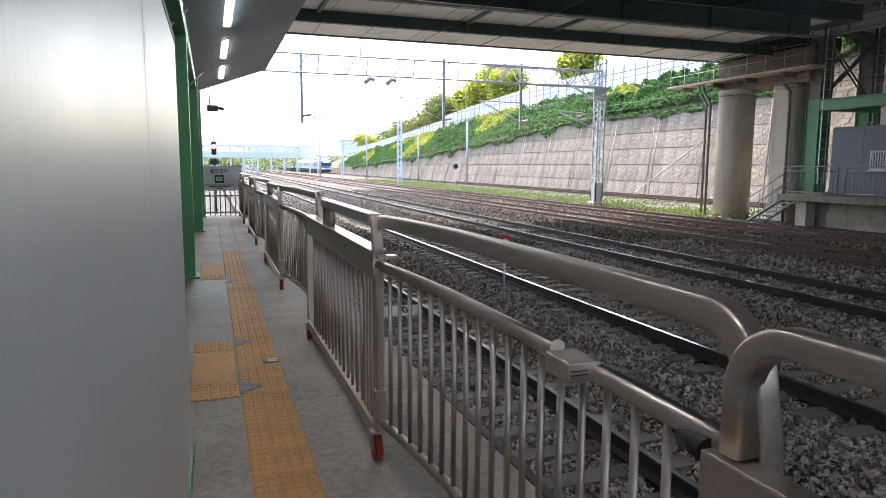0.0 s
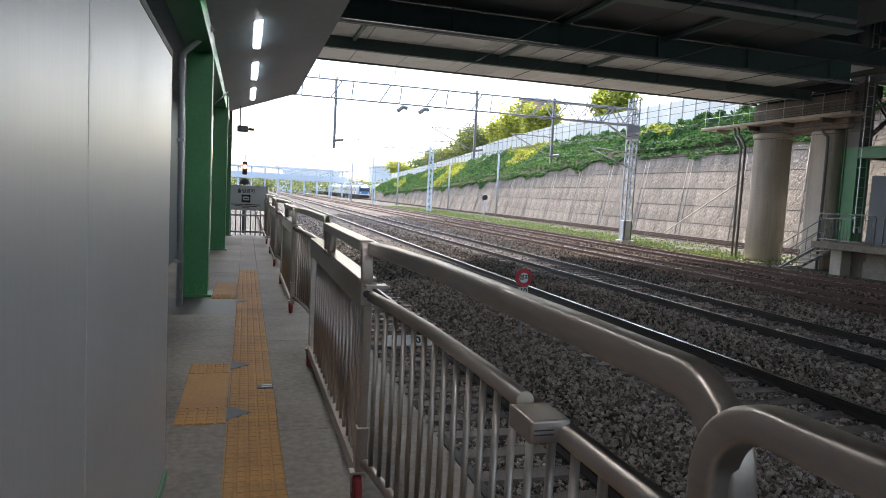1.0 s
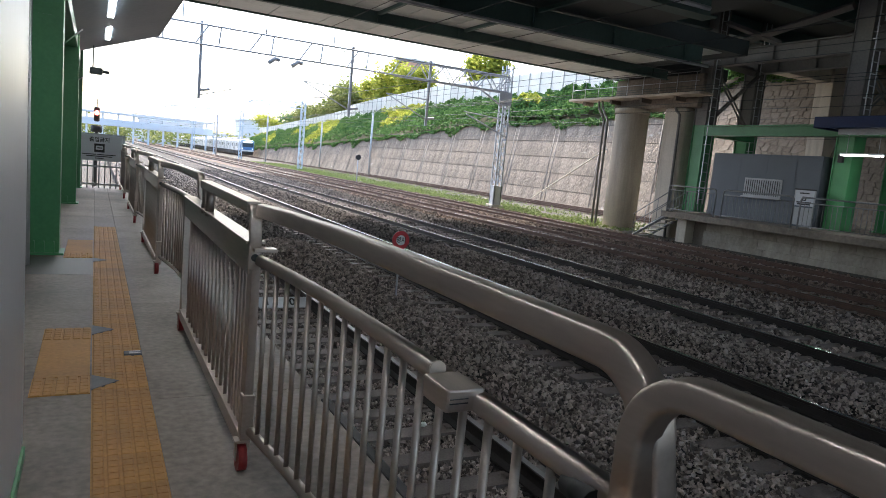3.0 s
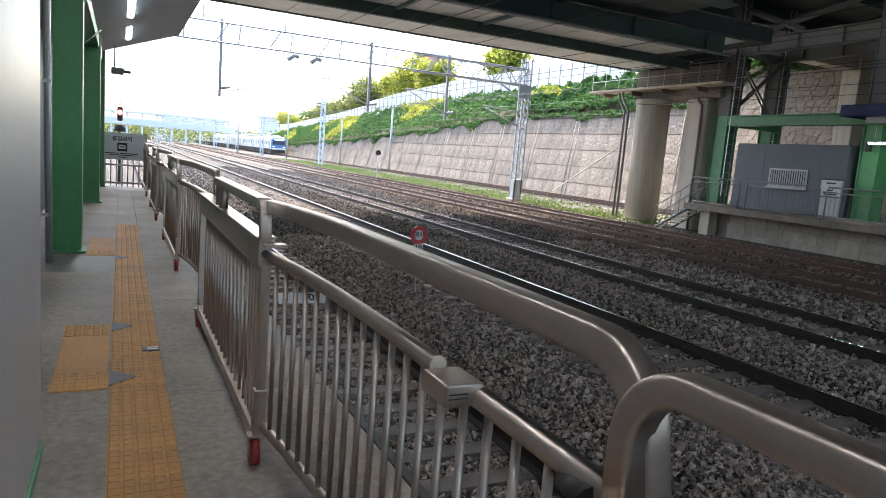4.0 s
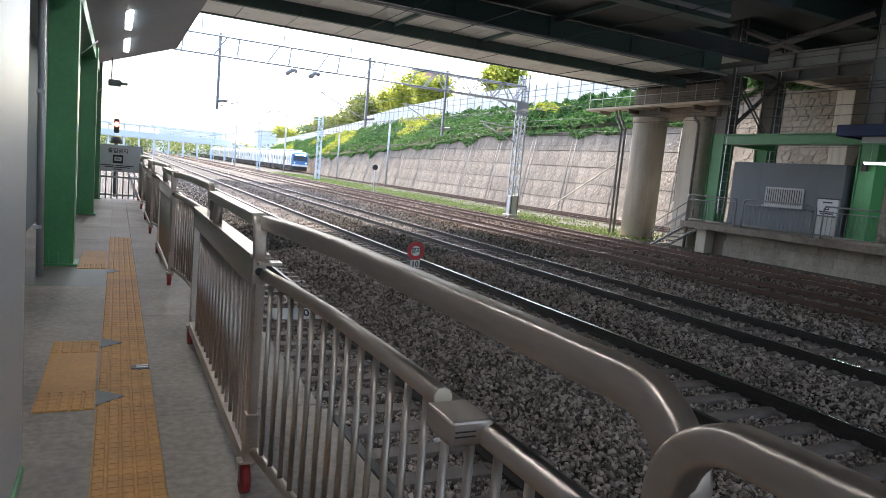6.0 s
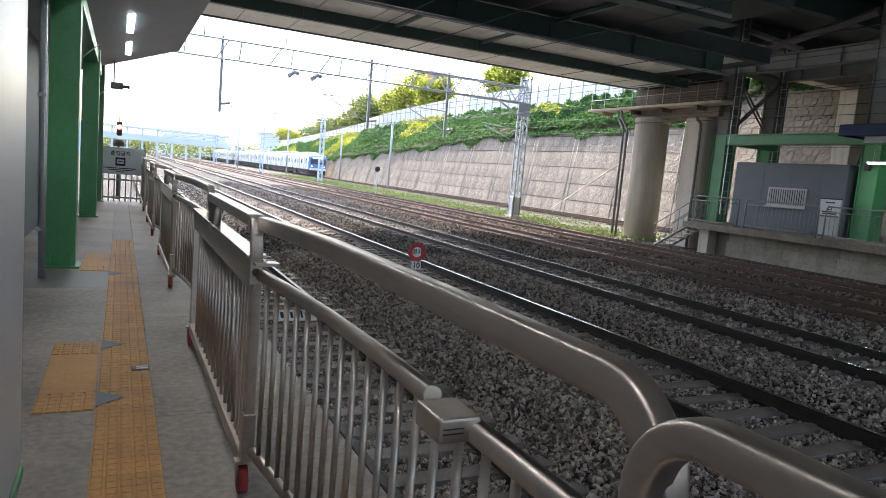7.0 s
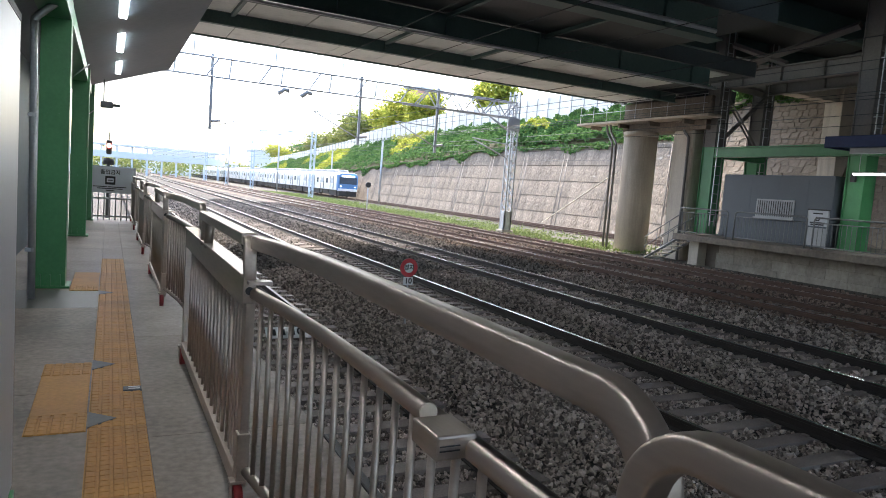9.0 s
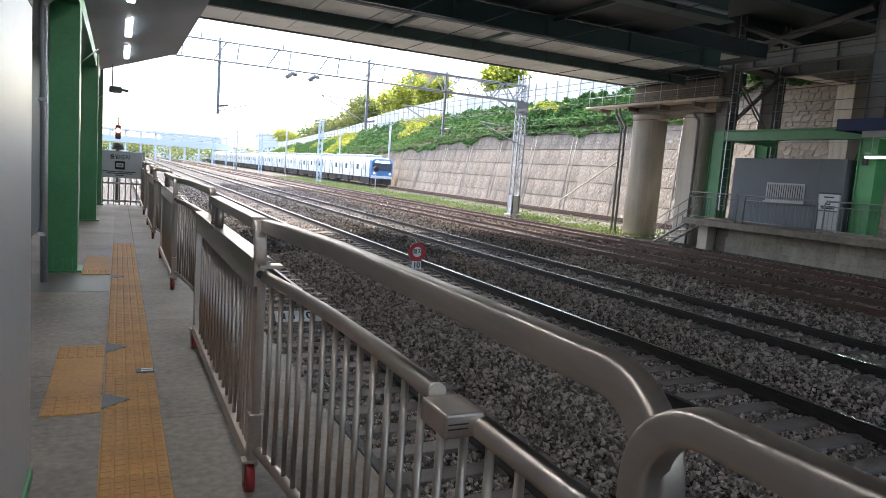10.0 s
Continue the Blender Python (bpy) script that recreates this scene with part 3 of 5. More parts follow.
for z in (0.08, 0.55, 1.15):
    part("rail", bx(-0.75, 0.66, 20.6, 20.64, z, z + 0.045), GREY_STEEL, endf)
for k in range(11):
    x = -0.72 + 0.136 * k
    part("bar", tube([(x, 20.62, 0.0), (x, 20.62, 1.17)], 0.016, 8), GREY_STEEL, endf)


# ---------------------------------------------------------------- stainless barrier along the platform edge
def caster(parent, y, x=0.605):
    c = part("caster", bx(x - 0.035, x + 0.035, y - 0.03, y + 0.03, 0.135, 0.15, 0.003), STEEL, parent, "small steel caster fork")
    for s in (-0.026, 0.022):
        part("fork_cheek", bx(x + s, x + s + 0.004, y - 0.02, y + 0.02, 0.05, 0.136), STEEL, c)
    part("caster_wheel", tube([(x - 0.019, y, 0.062), (x + 0.019, y, 0.062)], 0.062, 20), RED, c, "red rubber wheel")
    part("caster_stem", tube([(x, y, 0.15), (x, y, 0.34)], 0.012, 8), STEEL, c)


bal_me = meshof("baluster", tube([(0, 0, 0.19), (0, 0, 0.952)], 0.0105, 12), STEEL)
bal2_me = meshof("baluster", tube([(0, 0, 0.17), (0, 0, 0.90)], 0.0098, 10), STEEL)


def tube_gate(y0, y1, label, box_at=None):
    """Sliding gate of round tube: a high hand rail that bends down at its near end, and a lower rail with balusters."""
    g = thing("sliding_gate", label, "barrier", "platform barrier gates")
    R = 0.115
    top = [(0.635, y1, 1.19), (0.668, y1 - 0.25, 1.192), (0.705, y1 - 0.8, 1.196), (0.72, y0 + 0.4, 1.197), (0.72, y0 + R, 1.197)]
    top += bend((0.72, y0 + R, 1.197 - R), R, 90, 180, ((0, 1, 0), (0, 0, 1)), 10)[1:] + [(0.735, y0 - 0.002, 1.0), (0.738, y0 - 0.002, 0.05)]
    part("top_rail", bar(top, 0.026, 0.031), STEEL, g, "thick bent hand rail")
    low = ((y0 + 0.06, 0.748, 0.953), (y1 - 1.2, 0.745, 0.956), (y1 - 0.7, 0.722, 0.961), (y1 - 0.3, 0.678, 0.968), (y1, 0.635, 0.972))
    part("lower_rail", bar([(x, y, z) for y, x, z in low[::-1]], 0.0235, 0.0245, 28, 2.5), STEEL, g)
    part("bottom_rail", tube([(x, y, 0.19) for y, x, z in low[::-1]], 0.022, 14), STEEL, g)
    n = int((y1 - y0 - 0.14) / 0.112)
    for k in range(n):
        y = y1 - 0.09 - 0.112 * k
        x = next(xa + (xb - xa) * (y - ya) / (yb - ya) for (ya, xa, _), (yb, xb, _) in zip(low, low[1:]) if y <= yb)
        piece("baluster", bal_me, g, x, y, 0)
    part("foot", bx(0.66, 0.77, y0 - 0.05, y0 + 0.05, 0.0, 0.05, 0.006), STEEL, g)
    if box_at:
        lb = part("latch_box", bx(0.657, 0.750, box_at - 0.055, box_at + 0.065, 0.938, 0.990, 0.006), STEEL, g, "square steel latch box")
        part("knob", tube([(0.700, box_at + 0.075, 0.992), (0.700, box_at + 0.081, 0.992)], 0.021, 20), PIER, lb, "round pale disc")
        for z in (0.958, 0.968):
            part("slot", bx(0.665, 0.71, box_at - 0.057, box_at - 0.055, z, z + 0.0025), BLACK, lb)
        part("clamp", tube([(0.722, y0 + 0.10, 0.935), (0.745, y0 + 0.19, 0.928)], 0.026, 12), MATT_BLACK, g, "black clamp lever")
        part("clamp_arm", tube([(0.745, y0 + 0.18, 0.93), (0.775, y0 + 0.31, 0.915)], 0.013, 10), MATT_BLACK, g)
    return g


def flat_panel(y0, y1, label, hole=True):
    """Fixed barrier panel: flat hoop over a deep flat rail, balusters below, on caster wheels."""
    g = thing("platform_barrier", label, "barrier", "platform barrier panels")
    b = bx(0.602, 0.642, y0, y0 + 0.045, 0.15, 1.02, 0.004)
    part("post", b, STEEL, g)
    prof = [(0.612, y0 + 0.020, 0.96), (0.612, y0 + 0.004, 1.06), (0.608, y0 + 0.004, 1.13), (0.611, y0 + 0.018, 1.175), (0.611, y0 + 0.05, 1.198), (0.611, y0 + 0.14, 1.20)]
    part("hoop_end", bar(prof, 0.027, 0.017), STEEL, g, "flat bent hoop end")
    part("hoop_rail", bx(0.578, 0.643, y0 + 0.05, y0 + 1.52, 1.175, 1.225, 0.006), STEEL, g, "flat steel hand rail")
    for d in (1.50, 1.32):
        part("hoop_leg", tube([(0.611, y0 + d, 1.02), (0.611, y0 + d - 0.015, 1.19)], 0.026, 12), STEEL, g)
    part("deep_rail", bx(0.597, 0.629, y0 + 0.05, y1 - 0.06, 0.90, 1.035, 0.004), STEEL, g)
    part("rail_cap", bx(0.583, 0.668, y0 + 0.05, y1 - 0.06, 1.036, 1.05, 0.003), STEEL, g)
    part("bottom_beam", bx(0.590, 0.650, y0 + 0.04, y1 - 0.06, 0.10, 0.175, 0.004), STEEL, g)
    for k in range(4):
        part("flat_bar", bx(0.608, 0.620, y0 + 0.07 + 0.075 * k, y0 + 0.11 + 0.075 * k, 0.175, 0.90, 0.002), STEEL, g)
    n = int((y1 - y0 - 0.5) / 0.135)
    for k in range(n):
        piece("baluster", bal2_me, g, 0.615, y0 + 0.40 + 0.135 * k, 0)
    part("latch_plate", bx(0.585, 0.635, y0 - 0.008, y0, 0.93, 1.05, 0.003), STEEL, g, "oval lock plate")
    part("latch_eye", tube([(0.612, y0 - 0.014, 0.985), (0.612, y0 - 0.006, 0.985)], 0.017, 14), BLACK, g)
    part("tie_plate", bx(0.60, 0.70, y0 - 0.05, y0 + 0.02, 1.015, 1.03, 0.002), STEEL, g)
    part("far_post", bx(0.595, 0.660, y1 - 0.06, y1 - 0.02, 0.1, 1.05, 0.004), STEEL, g)
    part("socket", bx(0.592, 0.648, y0 - 0.012, y0 + 0.05, 0.15, 0.36, 0.004), STEEL, g)
    caster(g, y0 + 0.02)
    caster(g, y1 - 0.05)
    return g


tube_gate(1.455, 3.70, "stainless tube sliding gate with bent hand rail and latch box", 2.02)
LAB_F = "stainless barrier panel with flat hoop rail on red casters"
LAB_T = "stainless tube gate section with round hand rail"
flat_panel(3.70, 6.20, LAB_F)
tube_gate(6.24, 8.48, LAB_T)
flat_panel(8.48, 10.9, LAB_F)
tube_gate(10.94, 13.1, LAB_T)
flat_panel(13.1, 15.5, LAB_F)
tube_gate(15.54, 17.8, LAB_T)
flat_panel(17.8, 20.5, LAB_F)
g = thing("platform_barrier", "stainless barrier panel with thick hoop over a flat steel rail", "barrier", "platform barrier panels")
R = 0.105
hp = [(0.690, 1.452, 0.98)] + bend((0.690, 1.452 - R, 1.194 - R), R, 0, 90, ((0, 1, 0), (0, 0, 1)), 10) + [(0.695, -0.3, 1.196)]
part("hoop", bar(hp, 0.027, 0.0235), STEEL, g, "thick bent hand rail")
part("deep_rail", bx(0.65, 0.709, -0.4, 1.50, 0.84, 0.975, 0.005), STEEL, g)
part("post", bx(0.65, 0.709, 1.43, 1.495, 0.05, 0.84, 0.004), STEEL, g)
for k in range(12):
    piece("baluster", bal2_me, g, 0.68, 1.35 - 0.1 * k, -0.05)
part("bottom_beam", bx(0.655, 0.72, -0.4, 1.36, 0.05, 0.13, 0.004), STEEL, g)

# ---------------------------------------------------------------- signs on the tracks
ss = thing("stop_sign", "round red and white stop sign on a thin post", "sign", at=(4.57, 10.95, 0.14))
part("disc", tube([(0, 0, 0), (0, 0.012, 0)], 0.155, 32), SIGN_RED, ss, "red disc")
part("disc_centre", tube([(0, -0.004, 0), (0, 0.0, 0)], 0.085, 28), WHITE, ss, "white disc centre")
words("lettering", "정지", 0.10, BLACK, ss, pose(0, -0.006, 0, 90, 0, 0), "black lettering")
part("plate", bx(-0.085, 0.085, 0.0, 0.01, -0.29, -0.16, 0.002), WHITE, ss, "white plate")
words("lettering", "10", 0.13, BLACK, ss, pose(0, -0.003, -0.225, 90, 0, 0), "black number")
part("post", tube([(0, 0.02, -1.15), (0, 0.02, 0.1)], 0.017, 10), GALV, ss)
wb = thing("track_board", "low white board with dark marks leaning back on the sleepers", "sign", at=(2.62, 10.66, -0.915))
wb.rotation_euler = (radians(-55), 0, 0)
part("board", bx(-0.40, 0.42, 0.0, 0.02, 0.0, 0.22, 0.004), WHITE, wb)
words("lettering", "10", 0.19, BLACK, wb, pose(0.07, -0.004, 0.11, 90, 0, 0), "black number")
for a, b in ((-0.30, -0.25), (-0.15, -0.11)):
    part("mark", bx(a, b, -0.004, 0.0, 0.05, 0.17), BLACK, wb)

scrap = bmesh.new()
bmesh.ops.create_icosphere(scrap, subdivisions=2, radius=0.035)
for v in scrap.verts:
    v.co *= 1 + 0.5 * noise.noise(v.co * 60)
    v.co.z *= 0.6
tagged(new("paper_scrap", meshof("paper_scrap", scrap, WHITE)), "small crumpled white paper scrap on a sleeper", "litter").location = (2.72, 6.0, -0.915)

# ---------------------------------------------------------------- road bridge overhead
ZS = 6.76
bridge = tagged(new("bridge_deck"), "dark green steel road bridge crossing over the tracks", "bridge", kind="structure")
BAYS = ((24.55, 28.9, 27.5), (19.5, 24.5, 22.6), (14.0, 19.45, 16.6), (-12, 13.95, 13.5))
for y0, y1, xr in BAYS:
    part("deck", bx(-24, xr, y0, y1, ZS + 0.03, ZS + 0.6), DARK_STEEL, bridge)
part("side_deck", bx(10.0, 60, -26, 33.0, 9.6, 10.1), DARK_STEEL, bridge)
part("side_wall", bx(-24.4, -24, -18, 20, -1.2, ZS + 0.6), CONC_DARK, bridge)
part("edge_beam", bx(-14, 24.5, 28.9, 29.05, ZS - 0.06, ZS + 1.3), GIRDER, bridge)
for y0, y1, xr in ((24.8, 28.88, 24.3), (19.8, 24.5, 21.5)):
    for i in range(17):
        x0 = -8 + 2.0 * i
        if x0 + 0.5 < xr:
            part("soffit_panel", bx(x0 + 0.02, min(x0 + 1.98, xr), y0, y1, ZS - 0.005, ZS + 0.03), SOFFIT, bridge)
for y, zb, fl, xr in ((24.6, 6.38, 0.10, 23.6), (19.55, 6.1, 0.22, 20.2), (14.0, 5.95, 0.25, 14.3), (8.0, 5.9, 0.25, 13), (2.0, 5.9, 0.25, 13), (-5.0, 5.9, 0.25, 13)):
    gd = part("girder", bx(-14, xr, y, y + 0.05, zb, ZS), GIRDER, bridge)
    part("flange", bx(-14, xr, y - fl, y + fl, zb - 0.04, zb), GIRDER, bridge)
    for k in range(10):
        if -7.9 + 3.4 * k < xr:
            part("stiffener", bx(-8 + 3.4 * k, -7.97 + 3.4 * k, y - 0.10, y, zb, ZS), GIRDER, bridge)
for y in (23.5, 18.5, 13.5, 8.5):
    part("side_girder", bx(10.5, 45.0, y, y + 0.06, 8.7, 9.6), GIRDER, bridge)
    part("side_flange", bx(10.5, 45.0, y - 0.2, y + 0.2, 8.65, 8.7), GIRDER, bridge)
for x, yr in ((3.5, 24.5), (9.0, 24.5), (12.6, 24.5)):
    part("cross_beam", bx(x, x + 0.12, -5, yr, ZS - 0.13, ZS - 0.006), GIRDER, bridge)
part("service_pipe", tube([(-10, 19.2, 6.0), (20.2, 19.2, 6.0)], 0.05, 8), GALV, bridge)
part("service_pipe", tube([(-10, 13.2, 5.9), (13.4, 13.2, 5.9)], 0.06, 8), GALV, bridge)

# piers with cap beam and walkway
def pier(x, y, r, z1, label):
    p = thing("bridge_pier", label, "pier", "bridge piers", at=(x, y, -1.1))
    b = tube([(0, 0, 0), (0, 0, z1 + 1.1)], r, 36)
    part("shaft", b, PIER, p)
    part("collar", tube([(0, 0, z1 + 0.85), (0, 0, z1 + 1.1)], r + 0.04, 36), PIER, p)
    part("footing", bx(-r - 0.15, r + 0.15, -r - 0.15, r + 0.15, 0, 0.14, 0.03), PIER, p)
    return p


pier(24.4, 27.5, 0.84, 5.15, "round pale concrete bridge pier")
p2 = thing("bridge_pier", "square pale concrete bridge pier behind the steps", "pier", "bridge piers")
part("shaft", bx(24.3, 25.3, 23.9, 25.2, -1.1, 5.15, 0.12), PIER, p2)
# cap and upper beam carry their shade in the concrete colour
cap = thing("pier_cap", "streaked concrete cap beam, shade under the bridge in its colour", "beam")
part("beam", bx(24.35, 25.7, 23.3, 28.9, 5.15, 5.62, 0.05), PIER_SHADE, cap)
part("upper_beam", bx(24.45, 25.6, 23.2, 29.0, 5.62, 6.7, 0.05), PIER_SHADE, cap)
walkway = thing("inspection_walkway", "concrete inspection walkway ledge with thin railing", "walkway")
part("slab", bx(23.45, 24.3, 22.4, 31.7, 5.60, 5.72, 0.02), PIER, walkway)
for k in range(9):
    y = 22.8 + 1.09 * k
    part("post", tube([(23.55, y, 5.72), (23.55, y, 6.6)], 0.018, 6), GALV, walkway)
for z in (6.2, 6.6):
    part("rail", tube([(23.55, 22.6, z), (23.55, 31.6, z)], 0.016, 6), GALV, walkway)
for k in range(4):
    y = 24.0 + 2.2 * k
    part("bracket", bx(23.7, 24.35, y, y + 0.14, 5.40, 5.60), PIER_SHADE, walkway)
for px, py in ((23.35, 28.4), (23.25, 28.0)):
    dp = thing("drain_pipe", "dark drain pipe bent down the bridge pier", "pipe", "pier drain pipes")
    part("pipe", tube([(px + 0.6, py + 1.3, 5.6), (px + 0.6, py + 1.2, 5.2), (px, py, 4.5), (px, py, 4.2), (px, py, -1.0)], 0.06, 10), COLGREY, dp)
dp = thing("drain_pipe", "dark drain pipe down the square pier", "pipe", "pier drain pipes")
part("pipe", tube([(24.2, 24.45, 5.15), (24.2, 24.35, 5.0), (24.2, 24.12, 4.8), (24.2, 24.1, 4.5), (24.2, 24.06, -1.0)], 0.065, 10), COLGREY, dp)

# ---------------------------------------------------------------- far high platform
plat = tagged(new("high_platform"), "high concrete platform with overhanging edge", "platform", kind="structure")
# the deck edge is darkened by the same shade-toned concrete
part("deck", bx(22.3, 31.0, -14, 22.6, 0.10, 0.36, 0.02), PIER_SHADE, plat)
part("back_wall", bx(23.75, 24.0, -14, 21.95, -1.2, 0.10), JOINT, plat)
rng = random.Random(3)
for r in range(3):
    y = -6.0 + 0.3 * r
    while y < 21.2:
        L = rng.uniform(0.55, 1.1)
        part("block", bx(23.71 - rng.uniform(0, 0.015), 23.77, y + 0.008, min(y + L, 21.9) - 0.008, -1.12 + 0.40 * r, -0.73 + 0.40 * r, 0.0), BLOCKW, plat)
        y += L
part("end_support", bx(23.25, 24.2, 21.96, 22.5, -1.15, 0.10, 0.02), PIER, plat)
for x in (22.75, 23.75):
    b = bmesh.new()
    sweep(b, [(x, 22.55, 0.22), (x, 24.75, -1.05)], 0.07, 4)
    part("step_stringer", b, RAILGREY, plat)
for k in range(6):
    part("step", bx(22.72, 23.78, 22.62 + 0.34 * k, 22.92 + 0.34 * k, 0.10 - 0.2 * k, 0.14 - 0.2 * k, 0.006), PIER, plat)


def railing(y0, y1, label):
    r = thing("platform_railing", label, "railing", "platform railings", at=(22.5, y0, 0.36))
    L = y1 - y0
    hoop = [(0, 0, 0), (0, 0, 1.0)] + bend((0, 0.14, 1.0), 0.14, 180, 90, ((0, 1, 0), (0, 0, 1)), 6)[1:]
    hoop += bend((0, L - 0.14, 1.0), 0.14, 90, 0, ((0, 1, 0), (0, 0, 1)), 6) + [(0, L, 0)]
    part("hoop", tube(hoop, 0.03, 10), RAILGREY, r)
    for z in (0.12, 0.95):
        part("rail", tube([(0, 0, z), (0, L, z)], 0.018, 8), RAILGREY, r)
    n = int(L / 0.17)
    for k in range(1, n):
        part("bar", tube([(0, L * k / n, 0.12), (0, L * k / n, 0.95)], 0.012, 6), RAILGREY, r)


railing(19.95, 22.5, "grey tubular steel railing at the platform end")
railing(16.5, 19.6, "grey tubular steel railing in front of the cabin")
railing(12.6, 16.22, "grey tubular steel railing beside the green column")
railing(8.6, 12.4, "grey tubular steel railing along the high platform")
sr = thing("stair_handrail", "thin steel handrails down the platform steps", "handrail")
for x in (22.75, 23.75):
    for d in (1.0, 0.55):
        part("rail", tube([(x, 22.55, 0.30 + d), (x, 24.75, -1.0 + d)], 0.022, 8), RAILGREY, sr)
    for k in range(4):
        y = 22.6 + 0.7 * k
        part("post", tube([(x, y, 0.27 - 0.59 * (y - 22.55)), (x, y, 1.30 - 0.59 * (y - 22.55))], 0.016, 6), RAILGREY, sr)

cabin = thing("platform_cabin", "grey-blue sheet cabin with a slatted vent on the high platform", "cabin")
part("body", bx(24.5, 27.0, 16.95, 22.05, 0.36, 3.12, 0.02), CABIN, cabin)
for y in (18.0, 19.3, 20.6):
    part("seam", bx(24.494, 24.5, y, y + 0.02, 0.36, 3.1), CABIN, cabin)
part("base_band", bx(24.47, 24.5, 16.95, 22.05, 0.36, 0.55), CABIN, cabin)
vent = part("vent", bx(24.46, 24.5, 18.50, 20.25, 1.36, 2.12, 0.005), GREY_STEEL, cabin)
part("vent_recess", bx(24.452, 24.46, 18.58, 20.17, 1.43, 2.05), BLACK, cabin)
for k in range(15):
    y = 18.60 + 0.105 * k
    part("slat", bx(24.43, 24.452, y, y + 0.05, 1.43, 2.05), GREY_STEEL, cabin)
part("vent_sill", bx(24.38, 24.5, 18.45, 20.30, 1.28, 1.36, 0.01), GREY_STEEL, cabin)
nb = thing("notice_board", "grey-white notice board on legs on the high platform", "sign board", at=(24.1, 16.8, 0.36))
part("panel", bx(0, 0.04, 0, 0.80, 0.82, 1.42, 0.01), DOORGREY, nb)
part("lower_panel", bx(0.01, 0.04, 0.03, 0.77, 0.08, 0.76, 0.01), GREY_STEEL, nb)
part("frame", bx(0.0, 0.05, -0.04, 0.84, 1.42, 1.47, 0.01), BLACK, nb)
part("pictogram", bx(-0.006, 0, 0.32, 0.48, 1.02, 1.18), BLACK, nb)
part("pictogram_centre", bx(-0.010, -0.006, 0.36, 0.44, 1.06, 1.14), BOARD, nb)
for a, b, z in ((0.22, 0.60, 1.28), (0.10, 0.70, 0.93), (0.16, 0.66, 0.86)):
    part("text_bar", bx(-0.005, 0, a, b, z, z + 0.05), BLACK, nb)
for y in (-0.03, 0.78):
    part("leg", bx(0, 0.04, y, y + 0.045, 0, 1.42), GREY_STEEL, nb)


def tower_column(x, y, z1, label, ladder=0.4):
    """Welded box column, green below and grey-brown above, with a ladder on the face towards the platform."""
    c = thing("steel_column", label, "column", "high platform columns", at=(x, y, 0.36))
    for zz0, zz1, m in ((0, 4.0, GREEN), (4.0, z1, COLGREY)):
        part("shaft", bx(-0.30, 0.30, -0.31, 0.31, zz0, zz1, 0.01), m, c)
        part("flange", bx(-0.35, 0.35, -0.35, -0.31, zz0, zz1), m, c)
        part("flange", bx(-0.35, 0.35, 0.31, 0.35, zz0, zz1), m, c)
    part("base_plate", bx(-0.45, 0.45, -0.45, 0.45, 0.0, 0.04, 0.005), GREEN, c)
    if ladder > 1:
        part("junction_box", bx(-0.47, -0.35, -0.08, 0.10, 2.55, 2.85, 0.01), BLACK, c, "small black junction box")
    if ladder < z1:
        lad = part("ladder", bx(-0.34, -0.31, -0.52, -0.48, ladder, z1), GALV, c, "galvanised ladder")
        part("ladder_rail", bx(0.01, 0.04, -0.52, -0.48, ladder, z1), GALV, lad)
        for k in range(int((z1 - ladder) / 0.42)):
            part("rung", bx(-0.32, 0.02, -0.51, -0.49, ladder + 0.2 + 0.42 * k, ladder + 0.23 + 0.42 * k), GALV, lad)
        for k in range(int((z1 - ladder) / 2.1)):
            part("ladder_bracket", bx(-0.30, -0.27, -0.49, -0.34, ladder + 0.6 + 2.1 * k, ladder + 0.64 + 2.1 * k), GALV, lad)
    return c


tower_column(24.95, 23.25, 9.2, "green and dark steel bridge column with a ladder")
tower_column(24.95, 16.3, 9.2, "green steel column beside the cabin", 4.3)
tower_column(28.5, 23.75, 9.2, "green and dark steel bridge column behind the cabin")
tower_column(28.5, 16.4, 9.2, "dark steel bridge column with ladder behind the canopy")
gb = thing("green_beam", "green steel beam linking the platform columns", "beam")
part("beam", bx(24.62, 24.9, 8.0, 22.9, 3.92, 4.28, 0.01), GREEN, gb)
part("flange", bx(24.52, 25.0, 8.0, 22.9, 4.28, 4.33), GREEN, gb)
part("flange", bx(24.52, 25.0, 8.0, 22.9, 3.88, 3.92), GREEN, gb)
part("strut", bx(25.3, 28.15, 23.1, 23.4, 3.9, 4.3, 0.01), GREEN, gb)
truss = thing("bridge_truss", "dark steel truss beams under the bridge side", "truss")
for x, y0, y1, z0, z1 in ((24.85, 8.0, 22.9, 7.0, 7.62), (28.4, 8.0, 23.4, 7.22, 7.72)):
    part("girder", bx(x - 0.02, x + 0.02, y0, y1, z0, z1), COLGREY, truss)
    for z in (z0, z1):
        part("girder_flange", bx(x - 0.18, x + 0.18, y0, y1, z - 0.025, z + 0.025), COLGREY, truss)
    for k in range(7):
        part("girder_stiffener", bx(x - 0.15, x - 0.02, y1 - 1.0 - 1.9 * k, y1 - 0.97 - 1.9 * k, z0, z1), COLGREY, truss)
